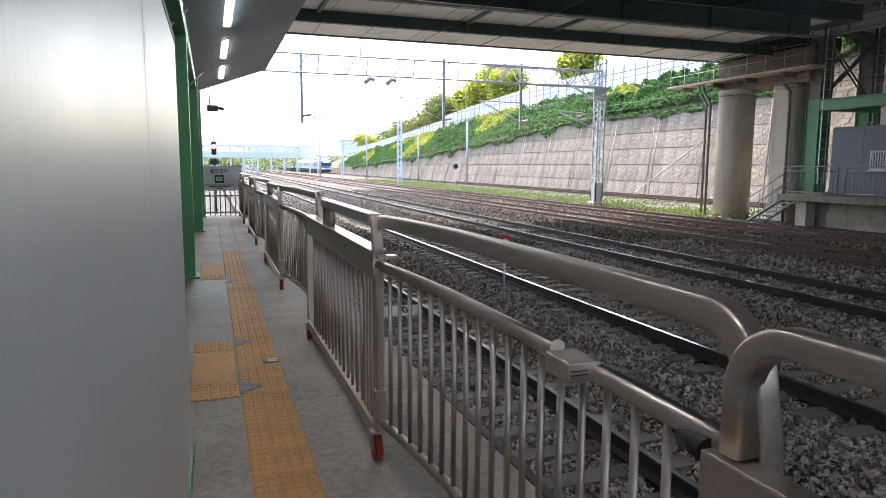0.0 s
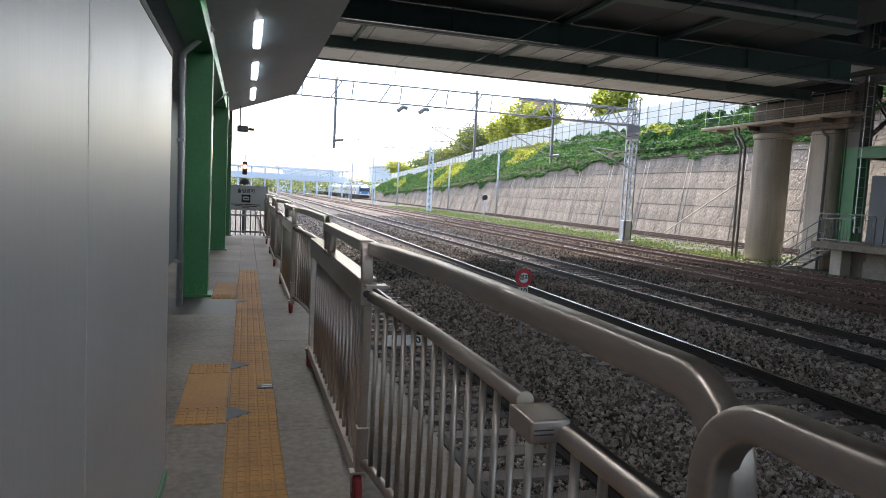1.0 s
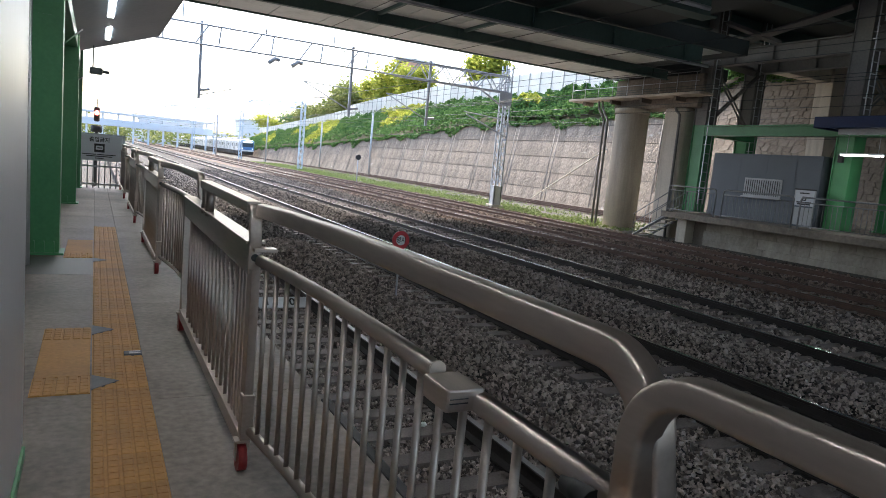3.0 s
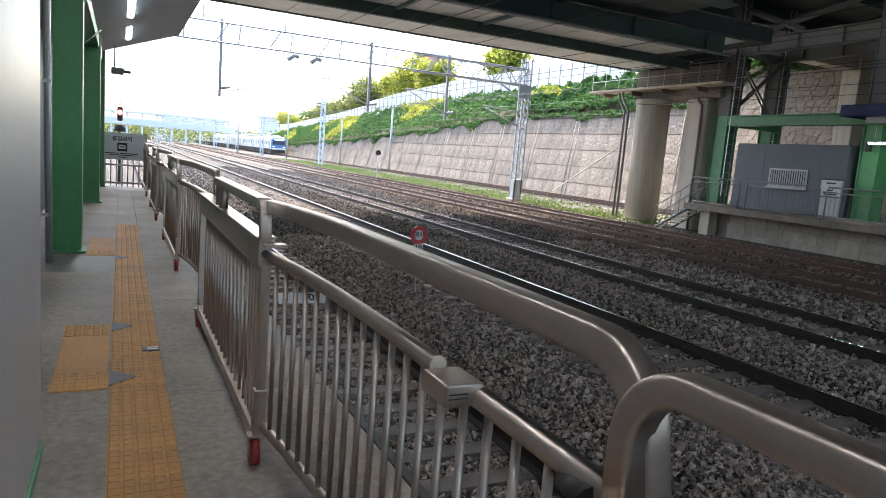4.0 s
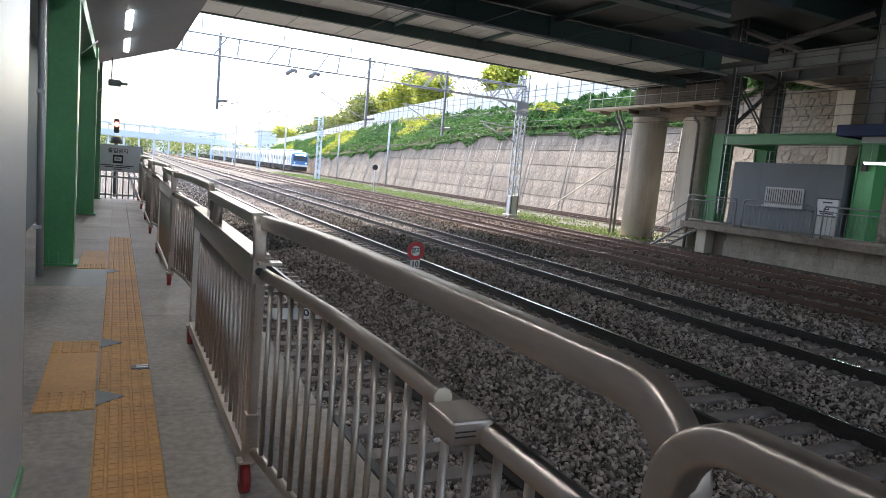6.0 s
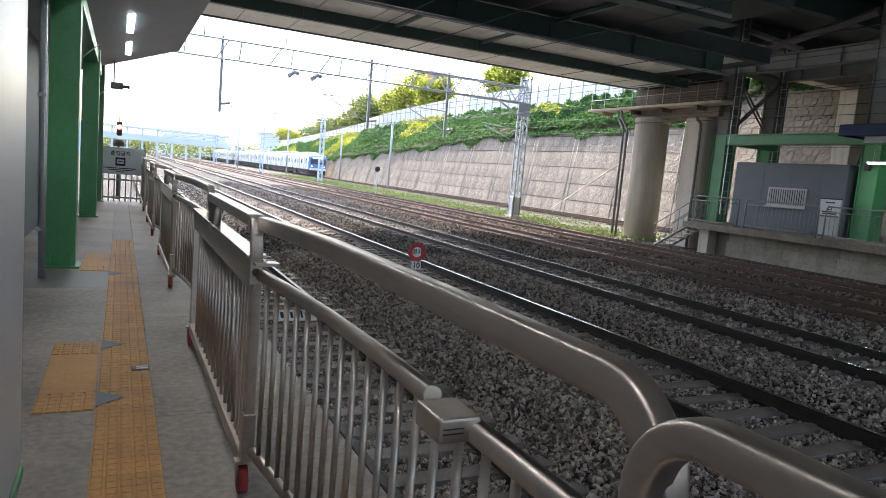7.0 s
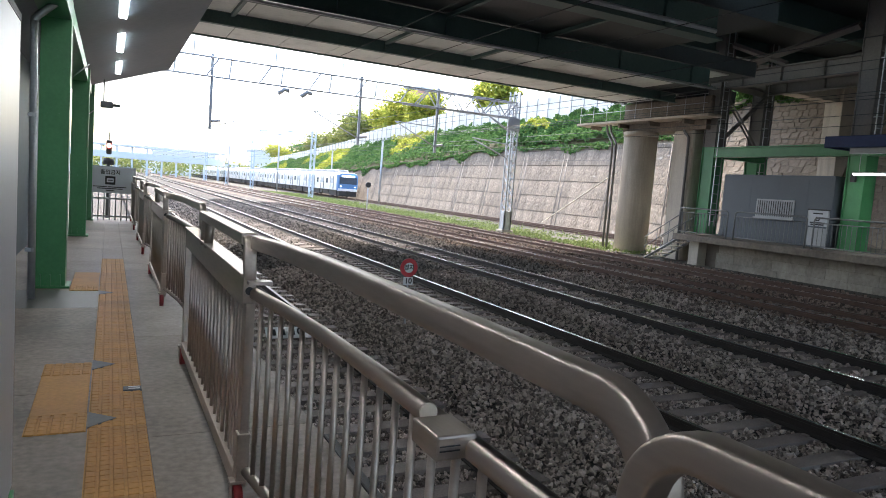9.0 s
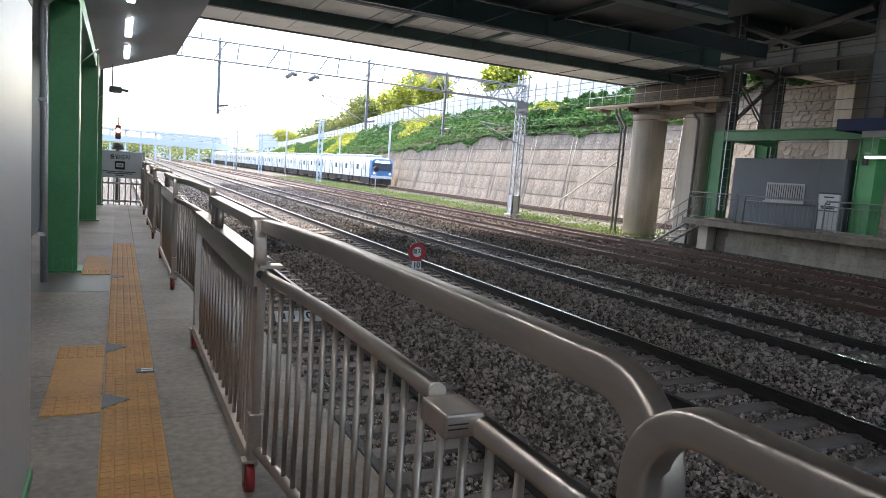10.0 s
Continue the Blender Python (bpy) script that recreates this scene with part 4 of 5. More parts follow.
for a, b, r in (((24.95, 23.2, 7.3), (28.5, 23.7, 7.3), 0.2), ((24.95, 16.3, 7.4), (28.5, 16.4, 7.4), 0.2), ((24.9, 22.9, 7.75), (24.9, 17.0, 8.75), 0.16),
                ((24.9, 22.7, 8.9), (24.9, 19.9, 7.7), 0.13), ((28.4, 23.4, 7.8), (28.4, 16.8, 9.0), 0.16), ((24.9, 16.2, 7.7), (24.9, 11.0, 9.2), 0.18)):
    bb = bmesh.new()
    sweep(bb, [a, b], r, 4)
    part("beam", bb, COLGREY, truss)
for a, b in (((25.35, 23.2, 4.75), (28.1, 23.25, 7.05)), ((25.35, 23.2, 6.75), (28.1, 23.25, 4.15)), ((25.35, 16.4, 4.7), (28.1, 16.4, 6.9)), ((25.35, 16.4, 6.6), (28.1, 16.4, 4.7))):
    for d in (-0.09, 0.09):
        part("brace", tube([(a[0], a[1] + d, a[2]), (b[0], b[1] + d, b[2])], 0.055, 4), COLGREY, truss)
cb = thing("abutment_beam", "pale concrete beam end behind the steel columns", "beam")
part("beam", bx(30.3, 34.5, 23.85, 24.7, 7.67, 9.0, 0.03), PIER, cb)
part("bearing_column", bx(34.52, 35.8, 23.7, 24.7, -1.1, 9.0, 0.03), PIER, cb)
pc = thing("platform_canopy", "navy-edged canopy roof over the high platform", "canopy")
part("fascia", bx(22.4, 22.55, -12, 16.15, 3.96, 4.35, 0.02), NAVY, pc)
part("end_fascia", bx(22.55, 24.3, 16.05, 16.15, 3.96, 4.35, 0.02), NAVY, pc)
part("roof", bx(22.55, 28, -12, 15.9, 4.0, 4.2), NAVY, pc)
part("gutter", bx(22.7, 22.9, -12, 15.4, 3.76, 3.96), GREY_STEEL, pc)
for k in range(4):
    y1 = 15.75 - 3.6 * k
    lamp = thing("strip_lamp", "glowing white fluorescent strip lamp under the platform canopy", "lamp", "high platform lamps", at=(23.6, y1 - 1.5, 3.15))
    part("housing", bx(-0.08, 0.08, 0, 1.5, 0, 0.05), WHITE, lamp)
    part("tube", bx(-0.06, 0.06, 0.03, 1.47, -0.05, 0.0, 0.01), TUBE_GLOW, lamp, "glowing tube")
    part("hanger", tube([(0, 0.2, 0.05), (0, 0.2, 0.7)], 0.012, 6), GALV, lamp)
    part("hanger", tube([(0, 1.3, 0.05), (0, 1.3, 0.7)], 0.012, 6), GALV, lamp)

# ---------------------------------------------------------------- retaining wall
def interp(y, table):
    for (a, za), (b, zb) in zip(table, table[1:]):
        if y <= b:
            return za + (zb - za) * max(0.0, (y - a) / (b - a))
    return table[-1][1]


WALL_TOP = ((-20, 8.8), (31, 8.8), (36, 6.3), (43, 6.2), (63, 6.0), (75, 5.0), (90, 4.2), (110, 3.1), (135, 2.2), (170, 1.0), (260, -0.6))
CREST = ((-20, 10.2), (31, 10.0), (50, 9.2), (59, 8.95), (85, 8.9), (106, 8.2), (138, 6.5), (180, 4.8), (260, 2.5), (330, 2.0))


def wall_x(z):
    return 33.6 + (z + 0.9) * 0.36


wall = tagged(new("wall_retaining"), "tall weathered concrete retaining wall with ribs and joints", "retaining wall", kind="structure")
ysw = [-20 + 5 * k for k in range(50)]
vs, fs = [], []
for y in ysw:
    zt = interp(y, WALL_TOP) + 0.1
    vs += [(wall_x(-1.2) + 0.06, y, -1.2), (wall_x(zt) + 0.06, y, zt), (wall_x(zt) + 1.2, y, zt), (wall_x(zt) + 1.2, y, -1.2)]
for k in range(len(ysw) - 1):
    for j in range(3):
        a = 4 * k + j
        fs.append((a, a + 1, a + 5, a + 4))
part("core", soup("core", vs, fs, JOINT), None, wall)
rng = random.Random(11)
COURSE = 1.38
for r in range(8):
    z0 = -1.15 + COURSE * r
    y = 9.2
    while y < 175:
        L = 1.575 if y < 84 else 6.3
        ys0 = y + 0.36 * (z0 + 1.1)
        zt = min(z0 + COURSE, interp(ys0 + L / 2, WALL_TOP) + 0.15)
        if zt > z0 + 0.25 and y > 33.0:
            b = bmesh.new()
            box(b, 0, 0.12, 0.0015, L - 0.0015, 0.03, zt - z0 - 0.03)
            for v in b.verts:
                v.co.x += v.co.z * 0.36
                v.co.y += v.co.z * 0.36
            ob = part("wall_panel", b, WALLC, wall)
            ob.location = (wall_x(z0) - 0.03 + rng.uniform(-0.006, 0.006), ys0, z0)
        y += L
for k in range(22):
    y = 9.0 + 6.3 * k
    zt = interp(y, WALL_TOP) - 0.1
    if zt > 0:
        b = bmesh.new()
        for d in (0.0, 0.55):
            sweep(b, [(wall_x(-1.1) - 0.03, y + d, -1.1), (wall_x(zt) - 0.03, y + d + 0.36 * zt, zt)], 0.045, 6)
        part("wall_rib", b, WALLRIB, wall)

# rubble stones in the wall beside the piers
part("mortar", soup("mortar", [(wall_x(-1.2), 9.8, -1.2), (wall_x(-1.2), 34.4, -1.2), (wall_x(8.9), 37.2, 8.9), (wall_x(8.9), 9.8, 8.9)], [(0, 1, 2, 3)], MORTAR), None, wall)
def course_z(k, y):
    """Height of the wavy bed joint k at y."""
    return -1.05 + 0.34 * k + 0.24 * noise.noise((y * 1.3, k * 3.7, 1.0))


rest, made = bmesh.new(), 0
for k in range(28):
    y = 10.0 + rng.uniform(0, 0.5)
    lean0 = 0.0
    while y < 35.0:
        L = rng.uniform(0.28, 0.68)
        lean1 = rng.uniform(-0.12, 0.12)
        if k < 4 and y < 21:
            y, lean0 = y + L, lean1
            continue
        ym = y + L * rng.uniform(0.35, 0.65)
        q = [(a, course_z(k, a)) for a in (y, ym, y + L)] + [(a + d, course_z(k + 1, a + d)) for a, d in ((y + L, lean1), (ym, 0), (y, lean0))]
        cy, cz = sum(p[0] for p in q) / 6, sum(p[1] for p in q) / 6
        own = 12 <= k < 24 and y > 21 and made < 300
        b = bmesh.new() if own else rest
        o = Vector((0, 0, 0)) if own else Vector((wall_x(cz), cy, cz))
        out = 0.03 + rng.uniform(0, 0.035)
        back = [b.verts.new(o + Vector((0.36 * (c - cz) + 0.03, (a - cy) * 0.985, (c - cz) * 0.985))) for a, c in q]
        front = [b.verts.new(o + Vector((0.36 * (c - cz) * 0.9 - out, (a - cy) * 0.93, (c - cz) * 0.93))) for a, c in q]
        b.faces.new(front)
        for a in range(6):
            b.faces.new((back[a], back[(a + 1) % 6], front[(a + 1) % 6], front[a]))
        if own:
            part("stone", b, STONEW, wall).location = (wall_x(cz), cy, cz)
            made += 1
        y, lean0 = y + L, lean1
part("stone_rest", rest, STONEW, wall)["kind"] = "stuff"

# embankment above the wall
vs, fs = [], []
for y in ysw:
    zt, zc = interp(y, WALL_TOP), interp(y, CREST)
    x0 = wall_x(zt)
    for f in (0.0, 0.35, 0.7, 1.0):
        vs.append((x0 + (41.0 - x0) * f, y, zt + (zc - zt) * f ** 0.9))
    vs.append((120, y, zc + 0.5))
for k in range(len(ysw) - 1):
    for j in range(4):
        a = 5 * k + j
        fs.append((a, a + 1, a + 6, a + 5))
setting("embankment", soup("embankment", vs, fs, SOIL), None, "soil slope above the retaining wall", "embankment")


def leaves(name, centres, size, material, seed=1, flatness=0.6):
    """Many small folded leaf blades round the centres, as one mesh."""
    rng = np.random.default_rng(seed)
    n = len(centres)
    c = np.array(centres)
    d1 = rng.normal(size=(n, 3))
    d1[:, 2] *= flatness
    d1 /= np.linalg.norm(d1, axis=1)[:, None]
    d2 = np.cross(d1, rng.normal(size=(n, 3)))
    d2 /= np.linalg.norm(d2, axis=1)[:, None]
    nn = np.cross(d1, d2)
    s = size * rng.uniform(0.55, 1.3, (n, 1))
    V = np.stack([c - d1 * s, c - d2 * s * 0.5 + nn * s * 0.16, c + d1 * s, c + d2 * s * 0.5 + nn * s * 0.16], 1)
    F = np.arange(n * 4).reshape(n, 4)
    F = np.concatenate([F[:, [0, 1, 2]], F[:, [0, 2, 3]]])
    me = soup(name, V.reshape(-1, 3).tolist(), F.tolist(), material)
    return me


rng = np.random.default_rng(5)
ivy, ivy_y = [], []
for _ in range(90000):
    y = rng.uniform(8, 60) if rng.random() < 0.42 else rng.uniform(40, 190)
    zt, zc = interp(y, WALL_TOP), interp(y, CREST)
    f = rng.random() ** 0.8
    x0 = wall_x(zt)
    hump = 0.7 * (noise.noise((y * 0.35, f * 3.0, 2.0)) + 0.5) + 0.75 * noise.noise((y * 1.1, f * 6.0, 5.0))
    p = (x0 + (40.8 - x0) * f - 0.1, y, zt + (zc - zt) * f ** 0.9 + rng.uniform(0, 0.5) + max(0, hump))
    # patches where sun through the ivy is painted as a yellower leaf
    yellow = noise.noise((y * 0.06, f * 1.5, 9.0)) > (0.12 if y > 85 else 0.38) + 0.15 * (1 - f)
    (ivy_y if yellow else ivy).append(p)
for _ in range(9000):
    y = rng.uniform(10, 170)
    zt = interp(y, WALL_TOP)
    drop = max(0.0, 1.3 * (noise.noise((y * 0.3, 3.0, 1.0)) + 0.25)) * rng.random()
    z = zt + 0.15 - drop
    ivy.append((wall_x(z) - rng.uniform(0.05, 0.3), y, z))
tagged(new("ivy", leaves("ivy", ivy, 0.20, LEAF, seed=2)), "dense green ivy covering the slope above the wall", "ivy", kind="stuff")
tagged(new("ivy", leaves("ivy", ivy_y, 0.20, LEAF_YEL, seed=3)), "yellow-green ivy patches, backlight put into the leaf colour", "ivy", kind="stuff")
gr = []
for _ in range(26000):
    y = rng.uniform(26, 110)
    x = 21.8 + abs(rng.normal(0, 3.0))
    if noise.noise((x * 0.8, y * 0.25, 4.0)) > -0.25:
        gr.append((x, y, -0.96 + rng.uniform(0, 0.12)))
tagged(new("grass", leaves("grass", gr, 0.085, GRASS, seed=4, flatness=2.0)), "patchy green grass between the tracks and the wall", "grass", kind="stuff")

# noise barrier on the crest
nbar = tagged(new("wall_noise_barrier"), "white noise-barrier panels between dark posts on the slope crest", "noise barrier", kind="structure")
for k in range(92):
    y = 10 + 2.0 * k
    z = interp(y + 1, CREST)
    h = 3.0 if y < 120 else 2.4
    part("noise_panel", bx(41.0, 41.08, y + 0.06, y + 1.94, z - 0.1, z + h), BARRIER, nbar)
    part("noise_post", bx(40.95, 41.12, y - 0.045, y + 0.045, z - 0.2, z + h + 0.1), GREY_STEEL, nbar)


def tree(x, y, z, h, r, material, label, seed):
    rg = np.random.default_rng(seed)
    t = thing("tree", label, "tree", "trees on the crest", at=(x, y, z))
    b = bmesh.new()
    sweep(b, [(0, 0, -0.5), (0.1, 0, h * 0.35), (0, 0.2, h * 0.6)], 0.22, 8)
    cs = []
    for k in range(16):
        a, zz, rr = rg.uniform(0, 6.28), rg.uniform(0.4, 0.95) * h, r * rg.uniform(0.3, 0.95)
        cx, cy = rr * math.cos(a), rr * math.sin(a)
        sweep(b, [(0, 0, h * 0.4), (cx * 0.6, cy * 0.6, zz * 0.85), (cx, cy, zz)], 0.06, 5)
        m = 330
        q = rg.normal(size=(m, 3)) * np.array([r * 0.27, r * 0.27, h * 0.10]) + np.array([cx, cy, zz])
        cs += q.tolist()
    part("trunk", b, BARK, t)
    part("crown", leaves("crown", cs, 0.33, material, seed=seed), material, t)


TREES = ((46, 80, 7.2, 2.3, LEAF_YEL), (46, 101, 7.6, 2.8, LEAF_YEL), (46, 110, 9.3, 3.4, LEAF_YEL), (47, 119, 7.6, 3.2, LEAF_YEL), (46, 133, 8.2, 3.2, OLIVE), (46, 142, 10.2, 4.0, OLIVE),
         (47, 153, 7.2, 3.2, OLIVE), (48, 172, 7.6, 4.4, OLIVE), (52, 190, 7.5, 5.0, LEAF), (50, 215, 7.0, 5.0, LEAF_YEL))
KINDS = {LEAF_YEL: "leafy sunlit yellow-green tree behind the noise barrier", OLIVE: "leafy olive-green tree behind the noise barrier", LEAF: "leafy dark green tree behind the noise barrier"}
for k, (x, y, h, r, m) in enumerate(TREES):
    tree(x, y, interp(y, CREST), h, r, m, KINDS[m], 20 + k)


# ---------------------------------------------------------------- overhead line masts and gantry
def lattice(parent, x, y, z0, z1, w, material, step=0.55):
    for sx in (-w / 2, w / 2):
        for sy in (-w / 2, w / 2):
            part("leg", bx(x + sx - 0.04, x + sx + 0.04, y + sy - 0.04, y + sy + 0.04, z0, z1), material, parent)
    b = bmesh.new()
    n = int((z1 - z0) / step)
    for k in range(n):
        a, c = z0 + step * k, z0 + step * (k + 1)
        s = 1 if k % 2 else -1
        for o in (-w / 2, w / 2):
            sweep(b, [(x - s * w / 2, y + o, a), (x + s * w / 2, y + o, c)], 0.03, 4)
            sweep(b, [(x + o, y - s * w / 2, a), (x + o, y + s * w / 2, c)], 0.03, 4)
    part("bracing", b, material, parent)


mast = thing("catenary_mast", "grey lattice steel catenary mast on a concrete foot", "mast", "catenary masts")
part("foot", bx(22.02, 22.82, 36.35, 37.15, -1.2, -0.72, 0.03), PIER, mast)
lattice(mast, 22.42, 36.75, -0.75, 7.8, 0.46, GALV, 0.42)
part("base_plate", bx(22.15, 22.69, 36.48, 37.02, -0.74, 0.45, 0.01), GALV, mast)
part("gusset", bx(21.85, 22.72, 36.45, 36.5, 5.4, 6.2), GALV, mast)
gan = thing("catenary_gantry", "grey steel lattice gantry beam across the tracks with droppers", "gantry")
for z in (7.15, 6.2):
    for y in (36.5, 37.0):
        part("chord", tube([(-9 if y < 36.8 else 15.0, y, z), (22.4, y, z)], 0.048, 6), GREY_STEEL, gan)
k = 0
x = -9.0
while x < 22.3:
    st = 1.3 if x < 15.5 else 0.75
    for y in ((36.5, 37.0) if x > 15.5 else (36.5,)):
        if x > 15.5:
            part("strut", tube([(x, y, 6.2 if k % 2 else 7.15), (x + st, y, 7.15 if k % 2 else 6.2)], 0.036, 4), GREY_STEEL, gan)
        elif k % 2:
            part("strut", tube([(x, y, 6.2), (x + 0.1, y, 7.15)], 0.036, 4), GREY_STEEL, gan)
        else:
            part("strut", tube([(x + 0.2, y, 6.2), (x + 0.8, y, 7.15)], 0.036, 4), GREY_STEEL, gan)
    x += st
    k += 1
part("knee_brace", tube([(20.6, 36.75, 6.2), (22.5, 36.75, 5.2)], 0.06, 6), GREY_STEEL, gan)
for dx in (4.5, 12.35, 17.1):
    part("dropper", bx(dx - 0.065, dx + 0.065, 36.63, 36.77, 3.6, 7.35, 0.01), GREY_STEEL, gan)
    part("insulator", tube([(dx, 36.7, 4.0), (dx + 0.5, 36.7, 4.1)], 0.07, 8), GREY_STEEL, gan)
    if dx < 5:
        part("registration_arm", tube([(dx, 36.7, 3.75), (dx + 1.6, 36.7, 4.25)], 0.025, 6), GREY_STEEL, gan)
        continue
    s = -1
    part("cantilever", tube([(dx, 36.7, 3.95), (dx + s * 2.6, 36.7, 5.15)], 0.035, 6), GREY_STEEL, gan)
    part("cantilever", tube([(dx, 36.7, 5.1), (dx + s * 2.6, 36.7, 5.15)], 0.03, 6), GREY_STEEL, gan)
    part("registration_arm", tube([(dx + s * 1.2, 36.7, 4.45), (dx + s * 2.4, 36.7, 4.35)], 0.025, 6), GREY_STEEL, gan)
for dx in (8.2, 9.4):
    part("bell_insulator", tube([(dx - 0.4, 36.5, 5.8), (dx - 0.1, 36.5, 6.05), (dx + 0.15, 36.5, 6.0)], 0.11, 8), GREY_STEEL, gan)
for dx in (3.6, 7.6, 11.2):
    part("spike", tube([(dx, 36.5, 7.15), (dx, 36.5, 8.0)], 0.03, 5), GREY_STEEL, gan)
part("mast_arm", tube([(22.5, 36.75, 3.6), (19.8, 36.75, 4.6)], 0.045, 6), GREY_STEEL, gan)
part("mast_arm", tube([(22.5, 36.75, 4.55), (19.6, 36.75, 4.75)], 0.035, 6), GREY_STEEL, gan)

for y in (87, 128, 158, 195, 235):
    m = thing("catenary_mast", "far lattice catenary mast with truss arm, haze in its pale colour", "mast", "catenary masts")
    x = 23.6
    lattice(m, x, y, -1.0, 7.9, 0.5, PALE_STEEL, 0.8)
    b = bmesh.new()
    L = 7.0 if y == 87 else 16.0
    for z0, z1 in ((7.6, 7.1), (6.8, 6.9)):
        sweep(b, [(x, y, z0), (x - L, y, z1)], 0.06, 5)
    for k in range(int(L / 1.4)):
        sweep(b, [(x - 1.4 * k, y, 6.85 if k % 2 else 7.5), (x - 1.4 * (k + 1), y, 7.4 if k % 2 else 6.85)], 0.05, 4)
    part("truss_arm", b, PALE_STEEL, m)
for x, y, h in ((32.4, 85, 8.4), (33.2, 110, 7.5), (21.2, 140, 8.0), (26.5, 120, 8.0)):
    p = thing("line_pole", "plain grey steel pole beside the track", "pole", "line poles", at=(x, y, -1.1))
    part("pole", tube([(0, 0, 0), (0, 0, h)], 0.13, 10), GALV, p)
    part("cap", tube([(0, 0, h), (0, 0, h + 0.08)], 0.16, 10), GALV, p)
sg = thing("track_signal", "small dark dwarf signal on a thin post", "signal", at=(20.9, 58, -1.0))
part("post", tube([(0, 0, 0), (0, 0, 2.2)], 0.05, 8), GALV, sg)
part("head", tube([(0, -0.1, 2.4), (0, 0.1, 2.4)], 0.24, 16), BLACK, sg)
sg = thing("track_signal", "red signal lamp on a post beyond the platform end", "signal", at=(0.02, 30.0, -1.1))
part("post", tube([(0, 0, 0), (0, 0, 2.8)], 0.06, 8), DARK_STEEL, sg)
part("head", bx(-0.10, 0.10, -0.1, 0.1, 2.95, 3.5, 0.05), DARK_STEEL, sg)
part("lamp", tube([(0, -0.13, 3.28), (0, -0.1, 3.28)], 0.09, 14), RED_GLOW, sg, "glowing red lamp")
part("finial", tube([(0, 0, 3.5), (0, 0, 3.8)], 0.02, 6), DARK_STEEL, sg)
part("dome", tube([(0, 0, 2.55), (0, 0, 2.8)], 0.2, 12), DARK_STEEL, sg)
cc = thing("cable_conduit", "rust-brown cable conduit along the wall foot", "conduit")
part("conduit", bx(32.6, 32.8, 5, 90, -0.98, -0.74), RUSTRAIL, cc)
stray = thing("stay_wire", "pale diagonal stay rod against the wall", "stay")
part("rod", tube([(32.4, 47, -0.6), (31.6, 37.5, 3.6)], 0.045, 6), PIER, stray)
wires = thing("overhead_wires", "thin dark overhead contact wires above the tracks", "wires")
for x, zs in ((6.39, (4.5, 5.4)), (10.57, (4.4, 5.3)), (15.9, (4.4, 5.3)), (19.8, (4.35, 5.2)), (31, (4.4, 5.4))):
    for z in zs:
        part("wire", tube([(x, -10, z - 0.1), (x, 36.7, z), (x, 87, z), (x, 260, z)], 0.009, 4), DARK_STEEL, wires)
for x, z in ((21.6, 4.9), (21.6, 5.6), (22.0, 6.4)):
    part("feeder", tube([(x, -10, z), (x, 36.7, z), (x, 200, z)], 0.011, 4), DARK_STEEL, wires)

# ---------------------------------------------------------------- distance
# no haze in the air here; the FAR colours carry it
fb = thing("footbridge", "hazy pale blue covered footbridge across the far tracks", "bridge")
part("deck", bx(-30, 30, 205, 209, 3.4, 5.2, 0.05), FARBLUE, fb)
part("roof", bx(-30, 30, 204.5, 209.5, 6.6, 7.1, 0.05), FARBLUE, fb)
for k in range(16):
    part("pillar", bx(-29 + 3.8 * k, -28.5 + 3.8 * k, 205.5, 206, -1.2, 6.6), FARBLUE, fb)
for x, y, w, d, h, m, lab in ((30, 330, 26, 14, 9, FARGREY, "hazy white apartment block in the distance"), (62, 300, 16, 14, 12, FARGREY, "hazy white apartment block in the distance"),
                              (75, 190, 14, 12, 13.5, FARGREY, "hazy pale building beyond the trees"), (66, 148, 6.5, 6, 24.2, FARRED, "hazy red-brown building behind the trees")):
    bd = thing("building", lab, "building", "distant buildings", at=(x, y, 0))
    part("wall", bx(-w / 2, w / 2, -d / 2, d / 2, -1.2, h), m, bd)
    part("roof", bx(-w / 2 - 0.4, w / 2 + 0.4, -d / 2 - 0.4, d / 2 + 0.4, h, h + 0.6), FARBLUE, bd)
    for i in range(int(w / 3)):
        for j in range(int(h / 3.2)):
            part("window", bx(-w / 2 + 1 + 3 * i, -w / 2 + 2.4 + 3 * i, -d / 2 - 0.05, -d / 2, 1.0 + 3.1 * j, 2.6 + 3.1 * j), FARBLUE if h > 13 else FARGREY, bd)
far = []
rng = np.random.default_rng(9)
for k in range(46):
    cx, cy, cr = rng.uniform(-30, 70), rng.uniform(230, 300), rng.uniform(2, 3.5)
    far += (rng.normal(size=(160, 3)) * np.array([cr, cr, cr * 0.45]) + np.array([cx, cy, 1.5 + rng.uniform(0, 2)])).tolist()
tagged(new("far_trees", leaves("far_trees", far, 0.6, OLIVE, seed=12)), "hazy line of distant olive-green trees", "trees", kind="stuff")
ridge = bmesh.new()
for k in range(40):
    a0 = radians(-50 + 4.5 * k)
    for a, h in ((a0, 12 + 9 * noise.noise((k * 0.4, 0, 0))), ):
        ridge.verts.new((900 * math.sin(a), 900 * math.cos(a), -2))
        ridge.verts.new((900 * math.sin(a), 900 * math.cos(a), h))
ridge.verts.ensure_lookup_table()
for k in range(39):
    ridge.faces.new([ridge.verts[i] for i in (2 * k, 2 * k + 2, 2 * k + 3, 2 * k + 1)])
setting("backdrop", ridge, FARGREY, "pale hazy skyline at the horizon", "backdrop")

# ---------------------------------------------------------------- commuter train
train = thing("commuter_train", "white commuter train with a blue cab front running along the wall", "train", at=(31.0, 192.4, RAIL_TOP))
CAR = 19.6


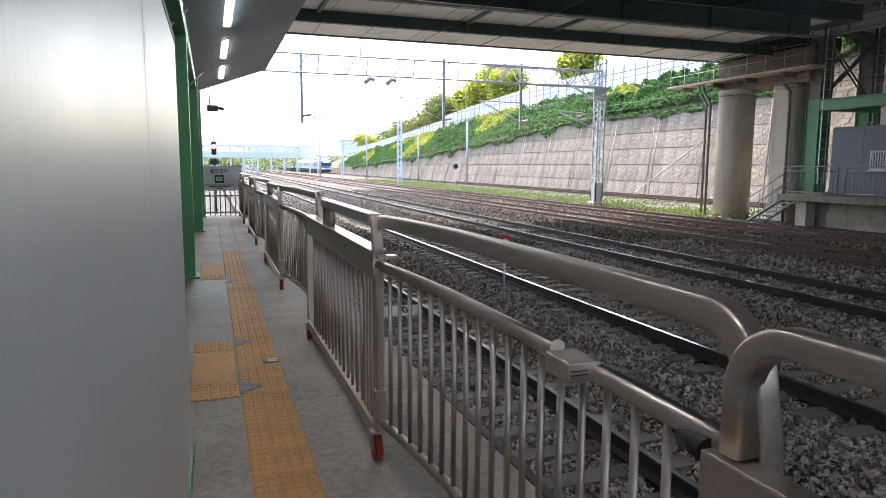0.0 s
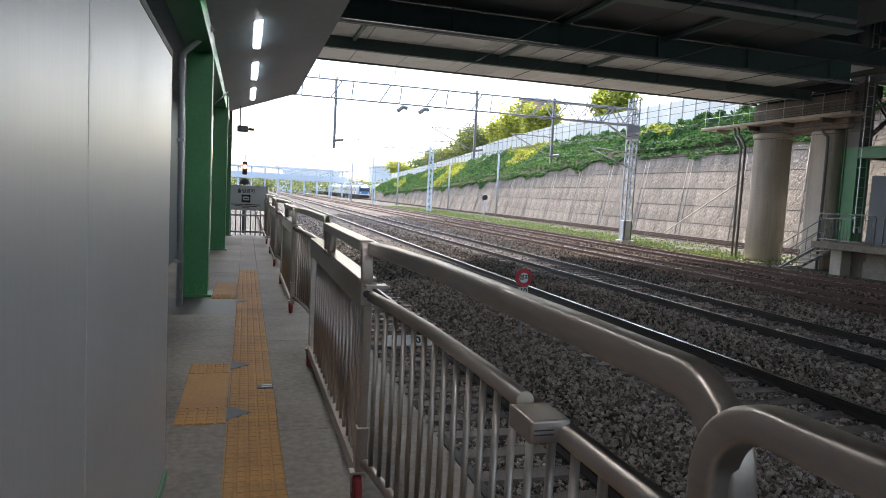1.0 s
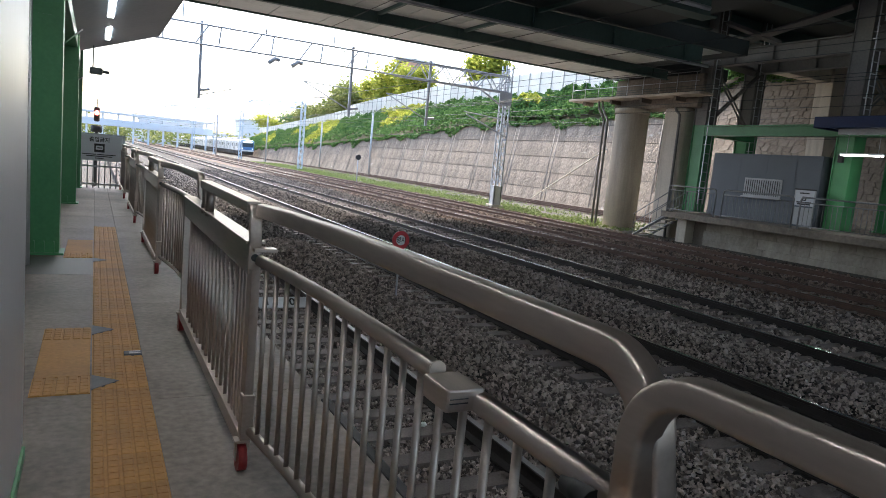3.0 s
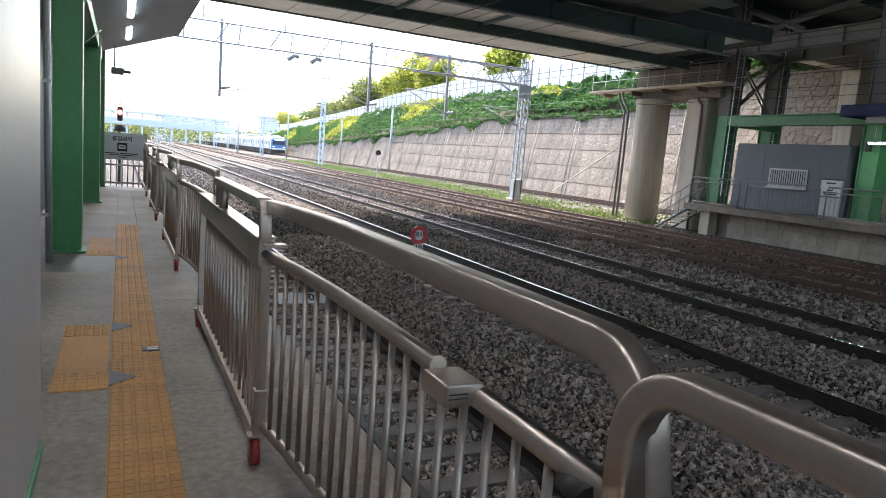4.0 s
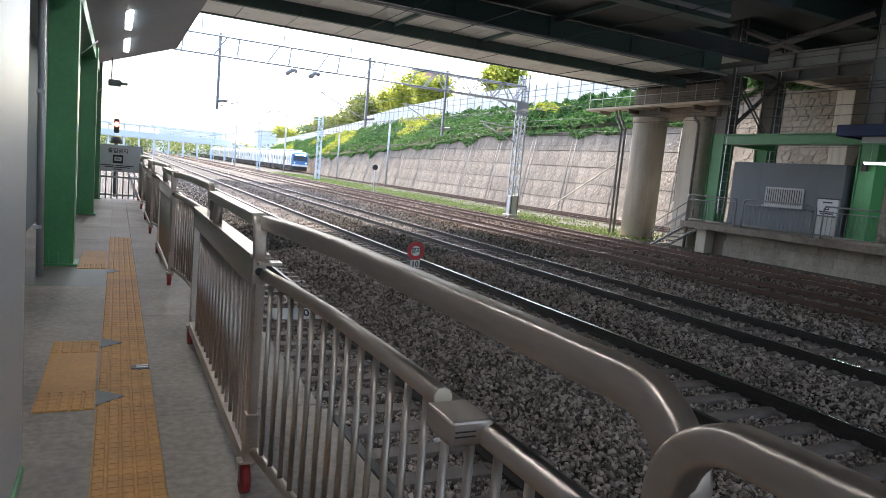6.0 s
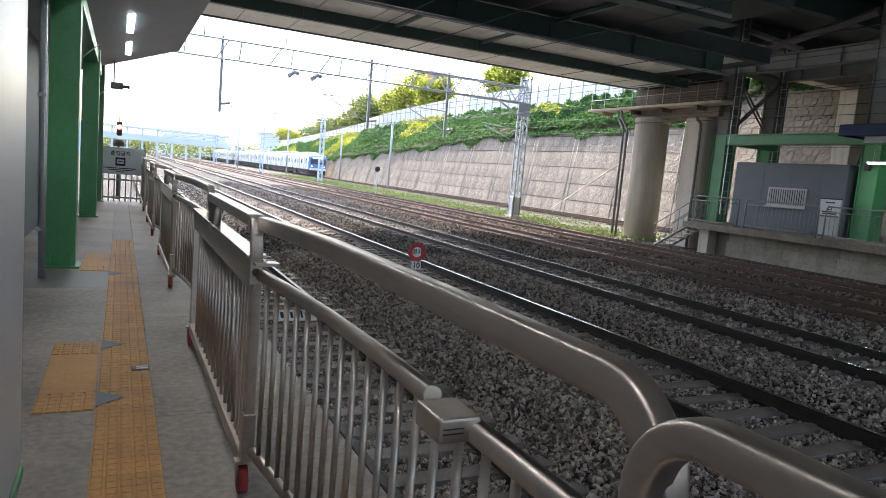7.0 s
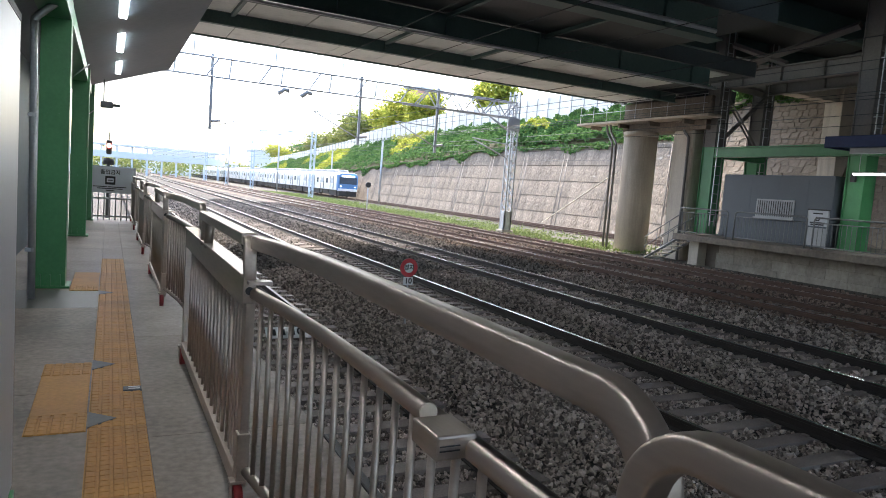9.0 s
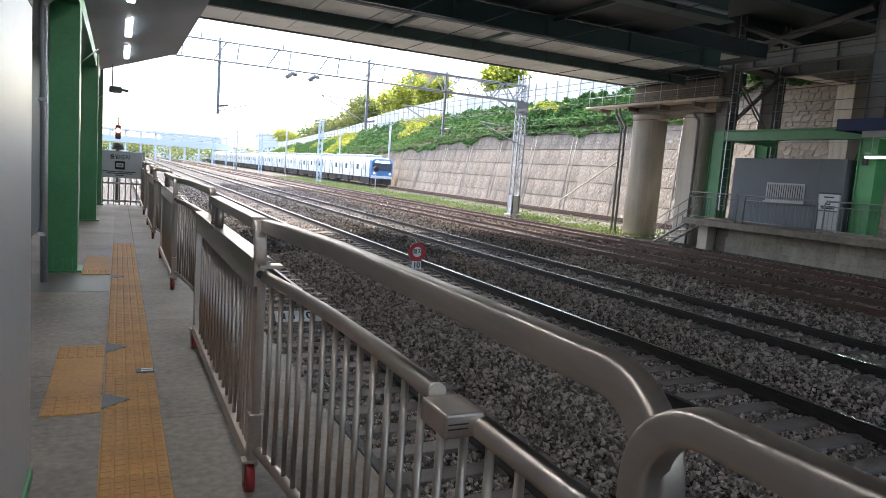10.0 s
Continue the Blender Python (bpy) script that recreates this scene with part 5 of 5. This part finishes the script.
def car_section(w=1.56):
    return [(-w, 1.05), (-w, 1.6), (-w - 0.03, 2.2), (-w, 3.25), (-w + 0.18, 3.52), (-w + 0.55, 3.66), (w - 0.55, 3.66), (w - 0.18, 3.52), (w, 3.25), (w + 0.03, 2.2), (w, 1.6), (w, 1.05)]


def prism(bm, prof, y0, y1):
    a = [bm.verts.new((x, y0, z)) for x, z in prof]
    b = [bm.verts.new((x, y1, z)) for x, z in prof]
    n = len(prof)
    for k in range(n):
        bm.faces.new((a[k], a[(k + 1) % n], b[(k + 1) % n], b[k]))
    bm.faces.new(a)
    bm.faces.new(b[::-1])
    return bm


body_me = meshof("car_body", prism(bmesh.new(), car_section(), 0, CAR), TRAIN_WHITE)
door_me = meshof("door", bx(-0.03, 0.0, -0.65, 0.65, 1.08, 3.05, 0.01), TRAIN_WHITE)
edge_me = meshof("door_edge", bx(-0.05, -0.028, -0.09, 0.09, 1.08, 3.05), GLASS_DARK)
dwin_me = meshof("door_window", bx(-0.045, -0.03, -0.42, 0.42, 2.0, 2.7), DOORGREY)
win_me = meshof("window", bx(-0.05, 0.0, -0.42, 0.42, 2.0, 2.7, 0.02), GLASS_DARK)
ac_me = meshof("roof_unit", bx(-1.1, 1.1, -2.3, 2.3, 3.6, 4.05, 0.12), GREY_STEEL)
gear_me = [(a, meshof("underfloor_box", bx(-1.4, 1.4, 0, b - a, z, 1.048), UNDER))
           for a, b, z in ((0.4, 4.2, 0.25), (4.6, 7.2, 0.35), (7.5, 9.0, 0.45), (9.4, 12.4, 0.3), (12.8, 15.0, 0.4), (15.4, 19.2, 0.25))]
wheel_me = meshof("wheel", tube([(-0.07, 0, 0.43), (0.07, 0, 0.43)], 0.43, 18), UNDER)
for i in range(10):
    y0 = i * (CAR + 0.45) + (0.55 if i == 0 else 0.0)
    car = piece("car_body", body_me, train, 0, y0, 0)
    for d in (2.2, 7.25, 12.3, 17.35):
        piece("door", door_me, car, -1.575, d, 0)
        piece("door_window", dwin_me, car, -1.575, d, 0)
        for s in (-0.74, 0.74):
            piece("door_edge", edge_me, car, -1.56, d + s, 0)
    for d in (4.75, 9.8, 14.8):
        piece("window", win_me, car, -1.57, d, 0)
    for d in (5.0, 14.5):
        piece("roof_unit", ac_me, car, 0, d, 0)
    for a, me in gear_me:
        piece("underfloor_box", me, car, 0, a, 0)
    for d in (1.9, 4.0, 15.6, 17.7):
        for s in (-0.75, 0.75):
            piece("wheel", wheel_me, car, s, d, 0)
    if i:
        part("gangway", bx(-0.9, 0.9, y0 - 0.45, y0, 1.1, 3.3), BLACK, train)
cabf = bmesh.new()
prism(cabf, car_section(1.55), 0.0, 0.56)
for v in cabf.verts:
    if v.co.y < 0.1:
        v.co.x *= 0.94
        if v.co.z > 3.3:
            v.co.z -= 0.12
            v.co.y += 0.22
part("cab_front", cabf, TRAIN_BLUE, train, "blue cab front")
part("windscreen", bx(-1.30, 1.30, -0.04, 0.02, 2.0, 2.95, 0.03), GLASS_DARK, train, "dark windscreen")
part("destination_panel", bx(-0.95, 0.95, -0.02, 0.2, 3.02, 3.24, 0.02), LAMP_GLOW, train, "lit destination panel")
part("front_skirt", bx(-1.45, 1.45, -0.05, 0.5, 0.95, 1.32, 0.05), TRAIN_WHITE, train, "white lower band")
part("obstacle_guard", bx(-1.35, 1.35, 0.0, 0.6, 0.2, 0.95, 0.05), UNDER, train)
for s in (-1.1, 1.1):
    part("headlight", tube([(s, -0.08, 1.62), (s, 0.0, 1.62)], 0.08, 14), LAMP_GLOW, train, "lit headlight")
part("coupler", bx(-0.2, 0.2, -0.5, 0.0, 0.7, 1.0, 0.03), UNDER, train)


def motions():
    walk(train, [(t, pose(31.0, 192.3 - 11.05 * t + 0.0165 * t * t, RAIL_TOP)) for t in (0, 1, 2, 3, 4, 5, 6, 7, 8, 9, 10)])


motions()
